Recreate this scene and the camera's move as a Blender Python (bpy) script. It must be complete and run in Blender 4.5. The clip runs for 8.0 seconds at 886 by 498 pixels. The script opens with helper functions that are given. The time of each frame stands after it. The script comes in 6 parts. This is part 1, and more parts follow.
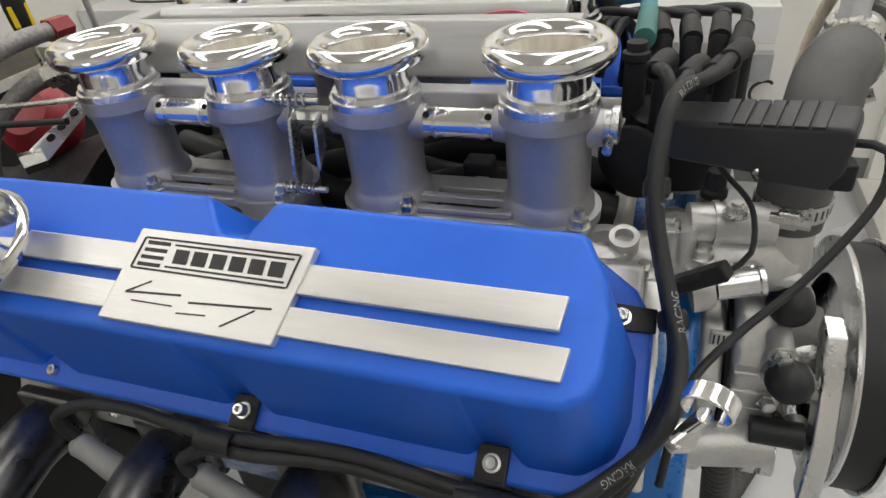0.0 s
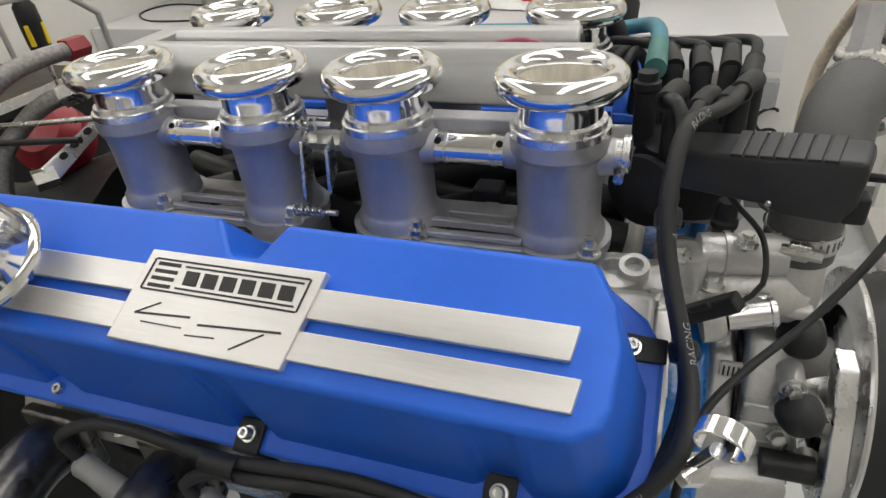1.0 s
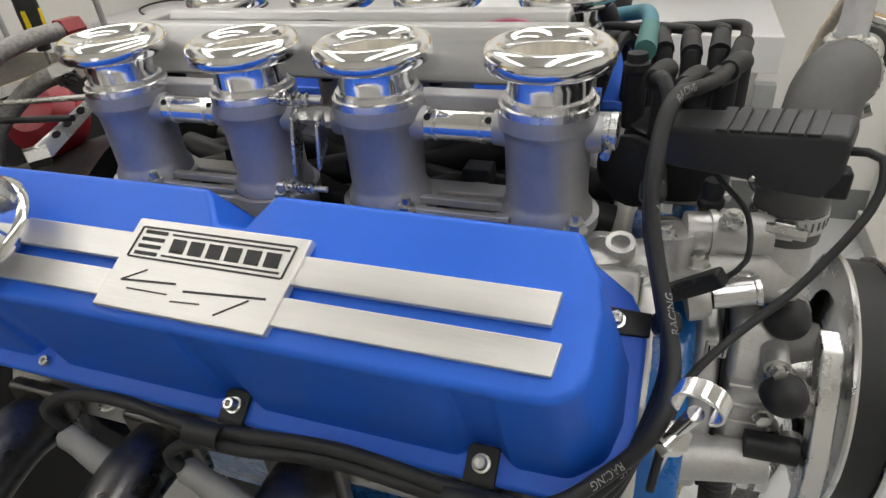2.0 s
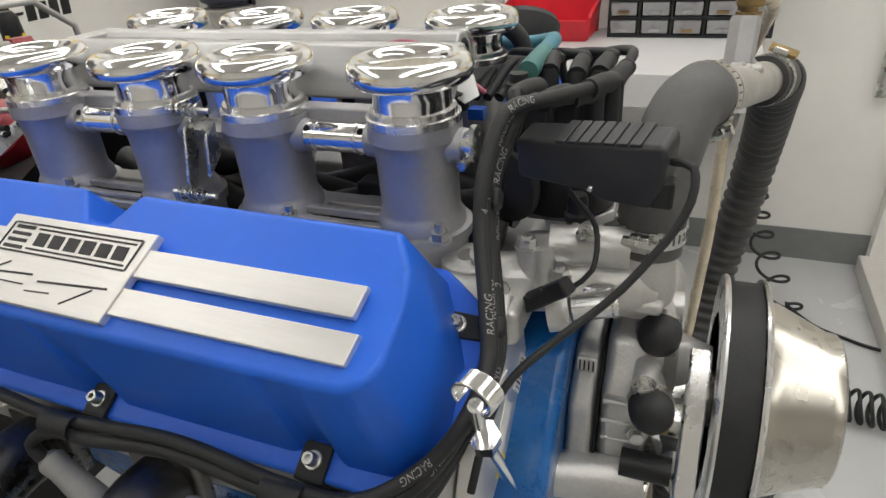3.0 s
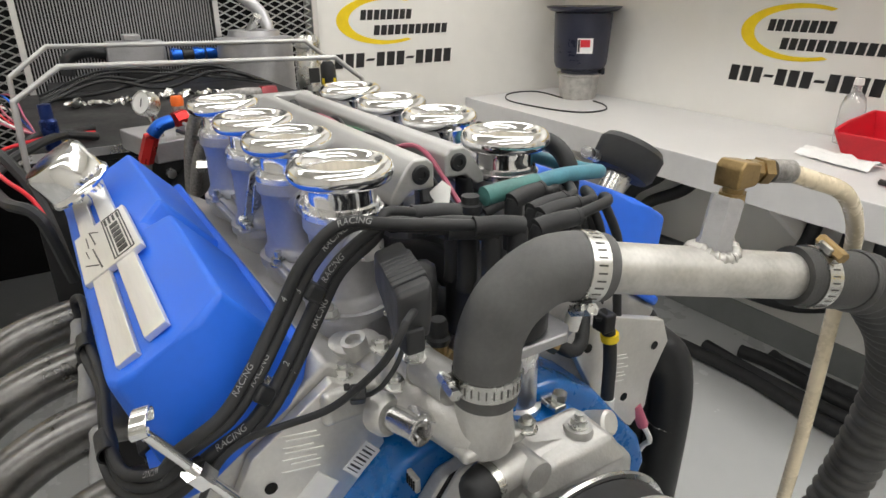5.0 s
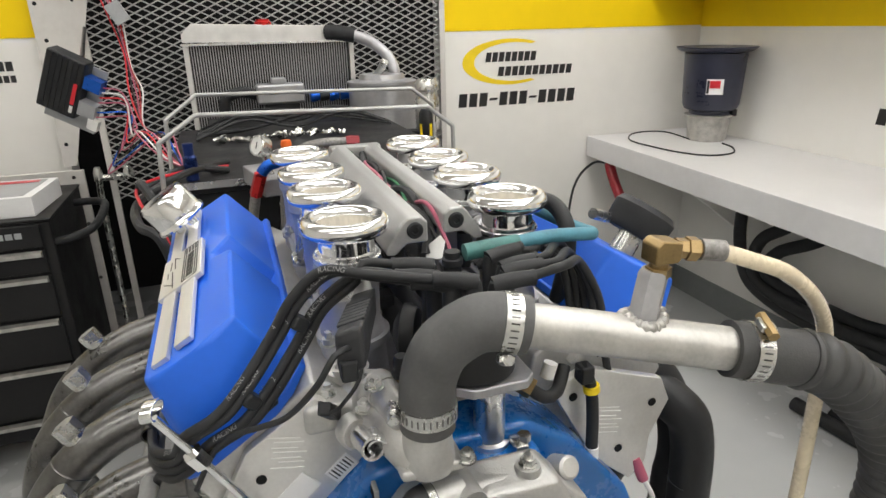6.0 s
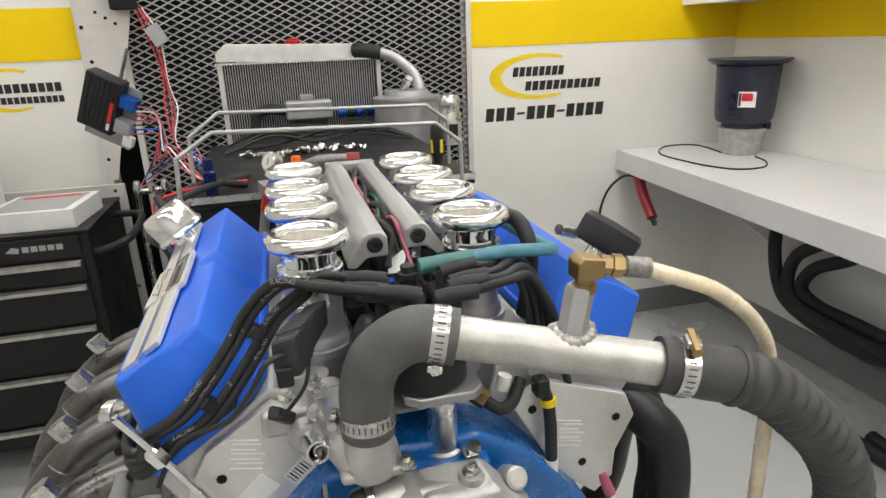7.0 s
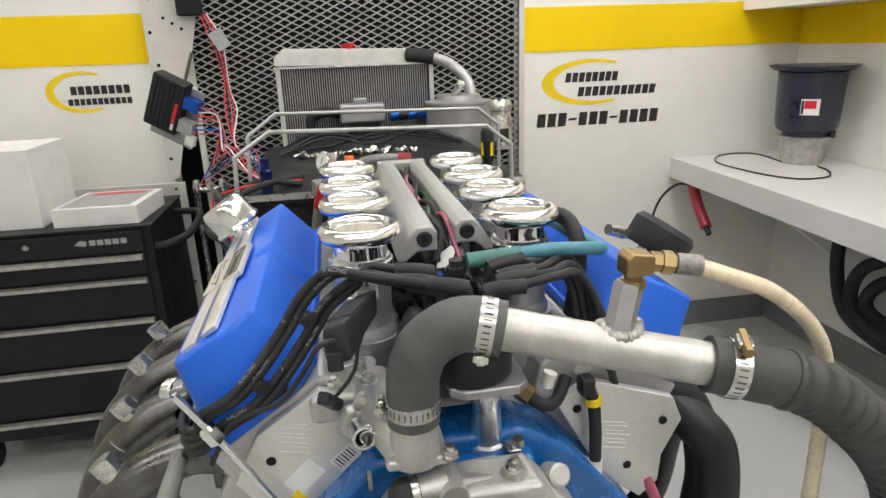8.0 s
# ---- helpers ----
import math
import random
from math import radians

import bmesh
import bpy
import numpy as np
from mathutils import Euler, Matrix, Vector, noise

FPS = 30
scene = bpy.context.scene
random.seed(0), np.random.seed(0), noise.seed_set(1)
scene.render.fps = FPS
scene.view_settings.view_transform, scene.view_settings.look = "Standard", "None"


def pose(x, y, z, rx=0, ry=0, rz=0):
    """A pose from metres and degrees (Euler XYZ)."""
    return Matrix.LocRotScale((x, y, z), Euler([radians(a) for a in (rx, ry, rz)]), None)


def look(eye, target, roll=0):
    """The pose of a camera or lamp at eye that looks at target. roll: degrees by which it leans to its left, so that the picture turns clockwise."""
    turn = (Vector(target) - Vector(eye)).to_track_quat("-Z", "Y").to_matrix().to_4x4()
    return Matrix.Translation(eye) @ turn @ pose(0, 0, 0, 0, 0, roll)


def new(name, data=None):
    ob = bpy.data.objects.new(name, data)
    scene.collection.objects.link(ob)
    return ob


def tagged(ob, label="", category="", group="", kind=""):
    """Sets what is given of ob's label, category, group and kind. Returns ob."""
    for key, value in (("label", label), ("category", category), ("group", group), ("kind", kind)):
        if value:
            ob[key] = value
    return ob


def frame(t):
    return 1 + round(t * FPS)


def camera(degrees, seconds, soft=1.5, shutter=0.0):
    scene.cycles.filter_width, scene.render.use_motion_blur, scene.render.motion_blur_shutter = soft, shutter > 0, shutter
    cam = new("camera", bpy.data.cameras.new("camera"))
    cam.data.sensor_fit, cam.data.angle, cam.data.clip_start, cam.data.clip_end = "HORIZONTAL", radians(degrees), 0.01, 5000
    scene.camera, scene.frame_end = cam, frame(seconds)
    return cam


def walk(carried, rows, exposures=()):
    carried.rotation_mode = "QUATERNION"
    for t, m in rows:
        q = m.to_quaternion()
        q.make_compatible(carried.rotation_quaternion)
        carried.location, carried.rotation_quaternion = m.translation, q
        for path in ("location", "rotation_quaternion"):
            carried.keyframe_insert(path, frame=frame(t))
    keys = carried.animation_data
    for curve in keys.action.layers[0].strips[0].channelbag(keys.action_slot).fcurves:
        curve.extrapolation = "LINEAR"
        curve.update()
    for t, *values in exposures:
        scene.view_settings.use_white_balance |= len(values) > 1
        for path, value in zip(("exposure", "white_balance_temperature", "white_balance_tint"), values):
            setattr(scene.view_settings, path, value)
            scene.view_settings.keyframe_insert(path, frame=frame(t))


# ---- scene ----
cam = camera(70.7, 8.0)
PATH = [
    (0, (0.066, -0.465, 1.36), (-0.549, 1.06, 0.222), -6.8),
    (0.5, (0.059, -0.463, 1.358), (-0.554, 1.076, 0.236), -5.6),
    (1, (0.062, -0.464, 1.363), (-0.571, 1.093, 0.279), -5.9),
    (1.2, (0.061, -0.464, 1.361), (-0.571, 1.095, 0.28), -5.7),
    (2.5, (0.103, -0.477, 1.34), (-0.53, 1.099, 0.285), -4.5),
    (3, (0.17, -0.457, 1.33), (-0.532, 1.146, 0.362), -4.2),
    (3.5, (0.239, -0.397, 1.321), (-0.67, 1.133, 0.41), -3.2),
    (4, (0.272, -0.295, 1.338), (-0.994, 1.049, 0.568), 1.0),
    (4.5, (0.33, -0.283, 1.365), (-1.182, 0.795, 0.621), -1.4),
    (4.7, (0.368, -0.283, 1.363), (-1.146, 0.777, 0.599), -0.8),
    (5.8, (0.523, -0.213, 1.4), (-1.231, 0.437, 0.691), -0.8),
    (6, (0.537, -0.188, 1.41), (-1.245, 0.412, 0.728), -1.3),
    (6.5, (0.565, -0.133, 1.418), (-1.255, 0.376, 0.765), -2.3),
    (7, (0.581, -0.116, 1.417), (-1.255, 0.353, 0.777), -2.2),
    (7.5, (0.587, -0.119, 1.414), (-1.269, 0.294, 0.794), 0.1),
    (8, (0.591, -0.12, 1.409), (-1.285, 0.204, 0.794), -2.1),
]
walk(cam, [(t, look(eye, target, roll)) for t, eye, target, roll in PATH],
     [(0, -0.61), (1.0, -0.66), (2.5, -0.62), (4.0, -0.46), (6.0, -0.27), (8.0, -0.27)])

# ---- world and lights ----
world = bpy.data.worlds.new("room_air")
scene.world = world
world.use_nodes = True
world.node_tree.nodes["Background"].inputs[0].default_value = (0.9, 0.95, 1.0, 1)
world.node_tree.nodes["Background"].inputs[1].default_value = 0.05


# ---- materials ----
def material(name, color, rough=0.5, metal=0.0, vary=0.12, scale=30.0, bump=0.0, bump_scale=300.0, color2=None,
             coat=0.0, transmission=0.0, stretch=(1, 1, 1), piece=0.0, rough_vary=0.12, spec=0.5):
    m = bpy.data.materials.new(name)
    m.use_nodes = True
    n, l = m.node_tree.nodes, m.node_tree.links
    b = n["Principled BSDF"]
    b.inputs["Roughness"].default_value = rough
    b.inputs["Metallic"].default_value = metal
    b.inputs["Specular IOR Level"].default_value = spec
    b.inputs["Coat Weight"].default_value = coat
    b.inputs["Transmission Weight"].default_value = transmission
    tc, mp = n.new("ShaderNodeTexCoord"), n.new("ShaderNodeMapping")
    mp.inputs["Scale"].default_value = stretch
    l.new(tc.outputs["Object"], mp.inputs["Vector"])
    big, small = n.new("ShaderNodeTexNoise"), n.new("ShaderNodeTexNoise")
    big.inputs["Scale"].default_value, small.inputs["Scale"].default_value = scale, scale * 9
    big.inputs["Detail"].default_value = 6
    for t in (big, small):
        l.new(mp.outputs["Vector"], t.inputs["Vector"])
    mixed = n.new("ShaderNodeMath")
    mixed.operation = "MULTIPLY_ADD"
    mixed.inputs[1].default_value = 0.35
    l.new(small.outputs["Fac"], mixed.inputs[0])
    l.new(big.outputs["Fac"], mixed.inputs[2])
    ramp = n.new("ShaderNodeValToRGB")
    c2 = color2 or tuple(min(1, c * (1 + vary)) for c in color)
    c1 = color if color2 else tuple(c * (1 - vary) for c in color)
    ramp.color_ramp.elements[0].position, ramp.color_ramp.elements[1].position = 0.48, 0.86
    ramp.color_ramp.elements[0].color, ramp.color_ramp.elements[1].color = (*c1, 1), (*c2, 1)
    l.new(mixed.outputs[0], ramp.inputs["Fac"])
    out = ramp.outputs["Color"]
    if piece:
        info, hsv, rng = n.new("ShaderNodeObjectInfo"), n.new("ShaderNodeHueSaturation"), n.new("ShaderNodeMapRange")
        rng.inputs["To Min"].default_value, rng.inputs["To Max"].default_value = 1 - piece, 1 + piece
        l.new(info.outputs["Random"], rng.inputs["Value"])
        l.new(rng.outputs["Result"], hsv.inputs["Value"])
        l.new(out, hsv.inputs["Color"])
        out = hsv.outputs["Color"]
    l.new(out, b.inputs["Base Color"])
    if rough_vary:
        rr = n.new("ShaderNodeMapRange")
        rr.inputs["From Min"].default_value, rr.inputs["From Max"].default_value = 0.3, 0.9
        rr.inputs["To Min"].default_value, rr.inputs["To Max"].default_value = max(0.02, rough - rough_vary), min(1, rough + rough_vary)
        l.new(mixed.outputs[0], rr.inputs["Value"])
        l.new(rr.outputs["Result"], b.inputs["Roughness"])
    if bump:
        tex, bp = n.new("ShaderNodeTexNoise"), n.new("ShaderNodeBump")
        tex.inputs["Scale"].default_value, tex.inputs["Detail"].default_value = bump_scale, 3
        l.new(mp.outputs["Vector"], tex.inputs["Vector"])
        bp.inputs["Strength"].default_value, bp.inputs["Distance"].default_value = bump, 0.001
        l.new(tex.outputs["Fac"], bp.inputs["Height"])
        l.new(bp.outputs["Normal"], b.inputs["Normal"])
    return m


BLUE = material("powder_coat_blue", (0.013, 0.130, 0.70), 0.45, 0, 0.06, 12, 0.12, 900, rough_vary=0.05)
BLOCK_BLUE = material("engine_enamel_blue", (0.003, 0.115, 0.40), 0.25, 0, 0.08, 25, 0.05, 60, coat=0.4)
CAST = material("cast_aluminium", (0.43, 0.43, 0.445), 0.43, 0.75, 0.12, 25, 0.18, 900)
CAST_BRIGHT = material("blasted_casting", (0.54, 0.535, 0.52), 0.36, 0.6, 0.12, 30, 0.3, 500)
MACHINED = material("machined_aluminium", (0.76, 0.76, 0.76), 0.26, 1.0, 0.04, 12, 0.05, 500, rough_vary=0.04)
BRUSHED = material("brushed_aluminium", (0.74, 0.73, 0.71), 0.40, 0.75, 0.08, 25, 0.12, 500, stretch=(0.12, 1, 1))
# vertical streaks in the colour stand in for reflections down the bore wall
BORE = material("bore_with_painted_reflections", (0.74, 0.70, 0.62), 0.45, 0.35, 0.16, 120, stretch=(1, 1, 0.05))
TUBE_ALU = material("worn_aluminium_tube", (0.48, 0.47, 0.445), 0.40, 0.75, 0.22, 35, 0.14, 150)
CHROME = material("polished_chrome", (0.88, 0.88, 0.88), 0.11, 1.0, 0.03, 20, rough_vary=0.03)
STEEL = material("zinc_plated_steel", (0.60, 0.60, 0.58), 0.26, 1.0, 0.08, 40, rough_vary=0.06)
HUB = material("turned_steel_hub", (0.58, 0.555, 0.50), 0.27, 1.0, 0.08, 8, 0.05, 300, rough_vary=0.05)
DARK_STEEL = material("bare_header_steel", (0.15, 0.147, 0.143), 0.30, 1.0, 0.3, 22, 0.15, 200)
RUBBER = material("black_rubber", (0.023, 0.024, 0.026), 0.52, 0, 0.25, 40, 0.15, 700, spec=0.35)
RUBBER_GREY = material("weathered_hose_rubber", (0.095, 0.095, 0.095), 0.60, 0, 0.2, 35, 0.10, 800)
RUBBER_DARK = material("ribbed_hose_rubber", (0.058, 0.058, 0.058), 0.5, 0, 0.25, 30, 0.3, 700, spec=0.4)
PLASTIC = material("black_plastic", (0.016, 0.017, 0.019), 0.42, 0, 0.2, 40, 0.12, 500, spec=0.35)
MODULE = material("grey_black_plastic", (0.030, 0.031, 0.034), 0.45, 0, 0.15, 40, 0.1, 600, spec=0.45)
PRINT = material("white_wire_print", (0.30, 0.30, 0.30), 0.5, 0, 0.25, 200)
BOOT_GREY = material("grey_silicone_boot", (0.24, 0.24, 0.24), 0.5, 0, 0.12, 40)
BRASS = material("brass", (0.33, 0.235, 0.115), 0.36, 1.0, 0.2, 60)
CLEAR_HOSE = material("cloudy_pvc_hose", (0.72, 0.62, 0.45), 0.25, 0, 0.1, 30, coat=0.3)
TEAL = material("teal_hose_rubber", (0.07, 0.23, 0.30), 0.5, 0, 0.2, 40)
TEAL_DARK = material("green_heat_sleeve", (0.06, 0.18, 0.17), 0.5, 0, 0.2, 40)
WALL = material("white_wall_paint", (0.80, 0.785, 0.75), 0.5, 0, 0.035, 1.6, 0.06, 120, rough_vary=0.05)
YELLOW = material("yellow_wall_paint", (0.88, 0.61, 0.002), 0.6, 0, 0.04, 2, spec=0.25)
GREY_BAND = material("grey_wall_paint", (0.20, 0.21, 0.21), 0.55, 0, 0.12, 3)
FLOOR = material("grey_floor_paint", (0.50, 0.51, 0.515), 0.26, 0, 0.03, 1.3, 0.03, 25, rough_vary=0.03)
COUNTER = material("light_laminate", (0.66, 0.655, 0.66), 0.4, 0, 0.05, 4)
INK = material("black_vinyl", (0.015, 0.015, 0.016), 0.4, 0, 0.1, 30)
SIGN_YELLOW = material("yellow_vinyl", (0.85, 0.62, 0.01), 0.4, 0, 0.05, 30)
SHEET = material("painted_sheet_steel", (0.62, 0.60, 0.57), 0.45, 0.1, 0.08, 5)
MESH = material("expanded_steel", (0.46, 0.46, 0.45), 0.42, 0.3, 0.2, 20)
# near-black parts; also stands for shade inside holes and behind the mesh
DARK = material("dark_parts_and_shade", (0.015, 0.015, 0.016), 0.8, 0, 0.3, 8, spec=0.2)
RED = material("red_plastic", (0.62, 0.015, 0.03), 0.35, 0, 0.08, 20)
CARD = material("white_cardboard", (0.82, 0.82, 0.82), 0.6, 0, 0.05, 12)
CHEST = material("black_enamel", (0.012, 0.012, 0.013), 0.45, 0, 0.2, 10, spec=0.3)
CLEAR = material("clear_plastic", (0.85, 0.86, 0.86), 0.12, 0, 0.03, 20, transmission=0.75)
DRAWER = material("smoky_drawer_plastic", (0.30, 0.30, 0.31), 0.3, 0, 0.15, 30)
LIGHT_GREY = material("grey_plastic", (0.36, 0.37, 0.38), 0.45, 0, 0.1, 20)
NAVY_BLUE = material("dark_blue_anodised", (0.012, 0.030, 0.14), 0.3, 0.6, 0.1, 40)
NAVY = material("dark_navy_plastic", (0.022, 0.025, 0.045), 0.3, 0, 0.15, 10)
BLUE_ANOD = material("blue_anodised", (0.02, 0.12, 0.55), 0.28, 0.8, 0.1, 40)
RED_ANOD = material("red_anodised", (0.6, 0.03, 0.03), 0.28, 0.7, 0.1, 40)
ORANGE = material("orange_plastic", (0.85, 0.16, 0.02), 0.4, 0, 0.1, 40)
GREEN = material("green_wire", (0.03, 0.16, 0.07), 0.45, 0, 0.1, 40)
RAIL = material("satin_aluminium_bar", (0.47, 0.47, 0.465), 0.42, 0.6, 0.10, 40, 0.1, 400, stretch=(0.1, 1, 1))
BRAID = material("steel_braid", (0.28, 0.27, 0.26), 0.45, 0.8, 0.3, 300, 0.6, 1500)
DARK_RED = material("dark_red_paint", (0.28, 0.01, 0.02), 0.35, 0, 0.15, 20)
PINK = material("pink_wire", (0.42, 0.10, 0.16), 0.45, 0, 0.1, 40)
WHITE_PL = material("white_plastic", (0.78, 0.78, 0.76), 0.4, 0, 0.05, 40)
LAMP = bpy.data.materials.new("lamp_diffuser")
LAMP.use_nodes = True
LAMP.node_tree.nodes["Principled BSDF"].inputs["Emission Color"].default_value = (1, 0.975, 0.93, 1)
LAMP.node_tree.nodes["Principled BSDF"].inputs["Emission Strength"].default_value = 8.6


# ---- mesh helpers ----
def V(*a):
    return Vector(a)


def part(name, bm, mat, parent=None, label="", smooth=True, bevel=0.0, segs=2):
    """One mesh object, under a thing or a part."""
    bmesh.ops.recalc_face_normals(bm, faces=bm.faces)
    me = bpy.data.meshes.new(name)
    bm.to_mesh(me)
    bm.free()
    me.materials.append(mat)
    ob = new(name, me)
    if smooth:
        me.shade_smooth()
        me.set_sharp_from_angle(angle=radians(35))
    if bevel:
        mod = ob.modifiers.new("edges", "BEVEL")
        mod.width, mod.segments, mod.limit_method, mod.angle_limit = bevel, segs, "ANGLE", radians(25)
        mod.harden_normals = smooth
    if parent:
        ob.parent = parent
        ob.matrix_parent_inverse = (Matrix.Translation(parent["at"]) if "at" in parent else Matrix.Identity(4)).inverted()
    if label:
        ob["label"] = label
    return ob


def thing(name, at, label, category, group="", kind=""):
    """An empty at a thing's base, under which its parts hang."""
    ob = new(name)
    ob.location = at
    ob["at"] = tuple(at)
    ob.empty_display_size = 0.02
    return tagged(ob, label, category, group, kind)


def solo(name, bm, mat, label, category, group="", kind="", **kw):
    return tagged(part(name, bm, mat, None, **kw), label, category, group, kind)


def box(bm, c, s, rot=None):
    m = Matrix.Translation(c) @ (rot.to_4x4() if rot else Matrix.Identity(4)) @ Matrix.Diagonal((*s, 1))
    bmesh.ops.create_cube(bm, size=1, matrix=m)
    return bm


def span(bm, a, b):
    """A box from corner a to corner b."""
    a, b = Vector(a), Vector(b)
    return box(bm, (a + b) / 2, [abs(v) for v in (b - a)])


def frame_of(d):
    d = Vector(d).normalized()
    return d.to_track_quat("Z", "Y").to_matrix()


def lathe(bm, base, axis, profile, seg=32, turn=0.0):
    """A solid turned about the axis from base: rows of radius and height along it."""
    r3, base = frame_of(axis), Vector(base)
    rings = []
    for r, h in profile:
        if r < 1e-6:
            rings.append([bm.verts.new(base + r3 @ V(0, 0, h))])
        else:
            rings.append([bm.verts.new(base + r3 @ V(r * math.cos(a), r * math.sin(a), h))
                          for a in (2 * math.pi * k / seg + turn for k in range(seg))])
    for p, q in zip(rings, rings[1:]):
        for k in range(seg):
            j = (k + 1) % seg
            if len(p) == 1 and len(q) == 1:
                continue
            if len(p) == 1:
                bm.faces.new((p[0], q[k], q[j]))
            elif len(q) == 1:
                bm.faces.new((p[k], p[j], q[0]))
            else:
                bm.faces.new((p[k], p[j], q[j], q[k]))
    return bm


def rod(bm, a, b, r, r2=None, seg=16):
    a, b = Vector(a), Vector(b)
    r2 = r if r2 is None else r2
    return lathe(bm, a, b - a, [(0, 0), (r, 0), (r2, (b - a).length), (0, (b - a).length)], seg)


def hexrod(bm, a, b, r, turn=0.0):
    a, b = Vector(a), Vector(b)
    return lathe(bm, a, b - a, [(0, 0), (r, 0), (r, (b - a).length), (0, (b - a).length)], 6, turn)


def curve_points(pts, step=0.006):
    """Points of a smooth line through the given ones."""
    p = [Vector(q) for q in pts]
    if len(p) == 2:
        return p
    p = [2 * p[0] - p[1]] + p + [2 * p[-1] - p[-2]]
    out = []
    for a, b, c, d in zip(p, p[1:], p[2:], p[3:]):
        n = max(2, int((c - b).length / step))
        for k in range(n):
            t = k / n
            out.append(0.5 * (2 * b + (c - a) * t + (2 * a - 5 * b + 4 * c - d) * t * t + (3 * b - a - 3 * c + d) * t ** 3))
    return out + [p[-2]]


def tube(bm, pts, r, seg=12, step=0.006, wave=0.0, pitch=0.01, hollow=0.0):
    """A round hose or wire along a smooth line; wave and pitch make it corrugated."""
    line = curve_points(pts, step)
    up, rings, far = None, [], 0.0
    for k, q in enumerate(line):
        d = (line[min(k + 1, len(line) - 1)] - line[max(k - 1, 0)]).normalized()
        if k:
            far += (q - line[k - 1]).length
        if up is None:
            up = d.orthogonal().normalized()
        up = (up - d * up.dot(d)).normalized()
        side = d.cross(up)
        rr = (r(far) if callable(r) else r) + wave * math.sin(2 * math.pi * far / pitch)
        rings.append([bm.verts.new(q + rr * (math.cos(a) * up + math.sin(a) * side)) for a in (2 * math.pi * j / seg for j in range(seg))])
    for p, q in zip(rings, rings[1:]):
        for j in range(seg):
            i = (j + 1) % seg
            bm.faces.new((p[j], p[i], q[i], q[j]))
    bm.faces.new(rings[0][::-1])
    bm.faces.new(rings[-1])
    return bm


def prism(bm, pts, vec):
    """A flat outline pushed along vec."""
    lo = [bm.verts.new(p) for p in pts]
    hi = [bm.verts.new(Vector(p) + Vector(vec)) for p in pts]
    bm.faces.new(lo[::-1])
    bm.faces.new(hi)
    for k in range(len(pts)):
        j = (k + 1) % len(pts)
        bm.faces.new((lo[k], lo[j], hi[j], hi[k]))
    return bm


def B():
    return bmesh.new()


def rows_of(a, b, n):
    return [Vector(a).lerp(Vector(b), k / (n - 1)) for k in range(n)]


MID = -0.016          # the engine's middle line
BACK, SIDE = -2.10, 2.05   # back wall and side wall


def mirror_y(p):
    return V(p[0] - 0.018, 2 * MID - p[1], p[2])


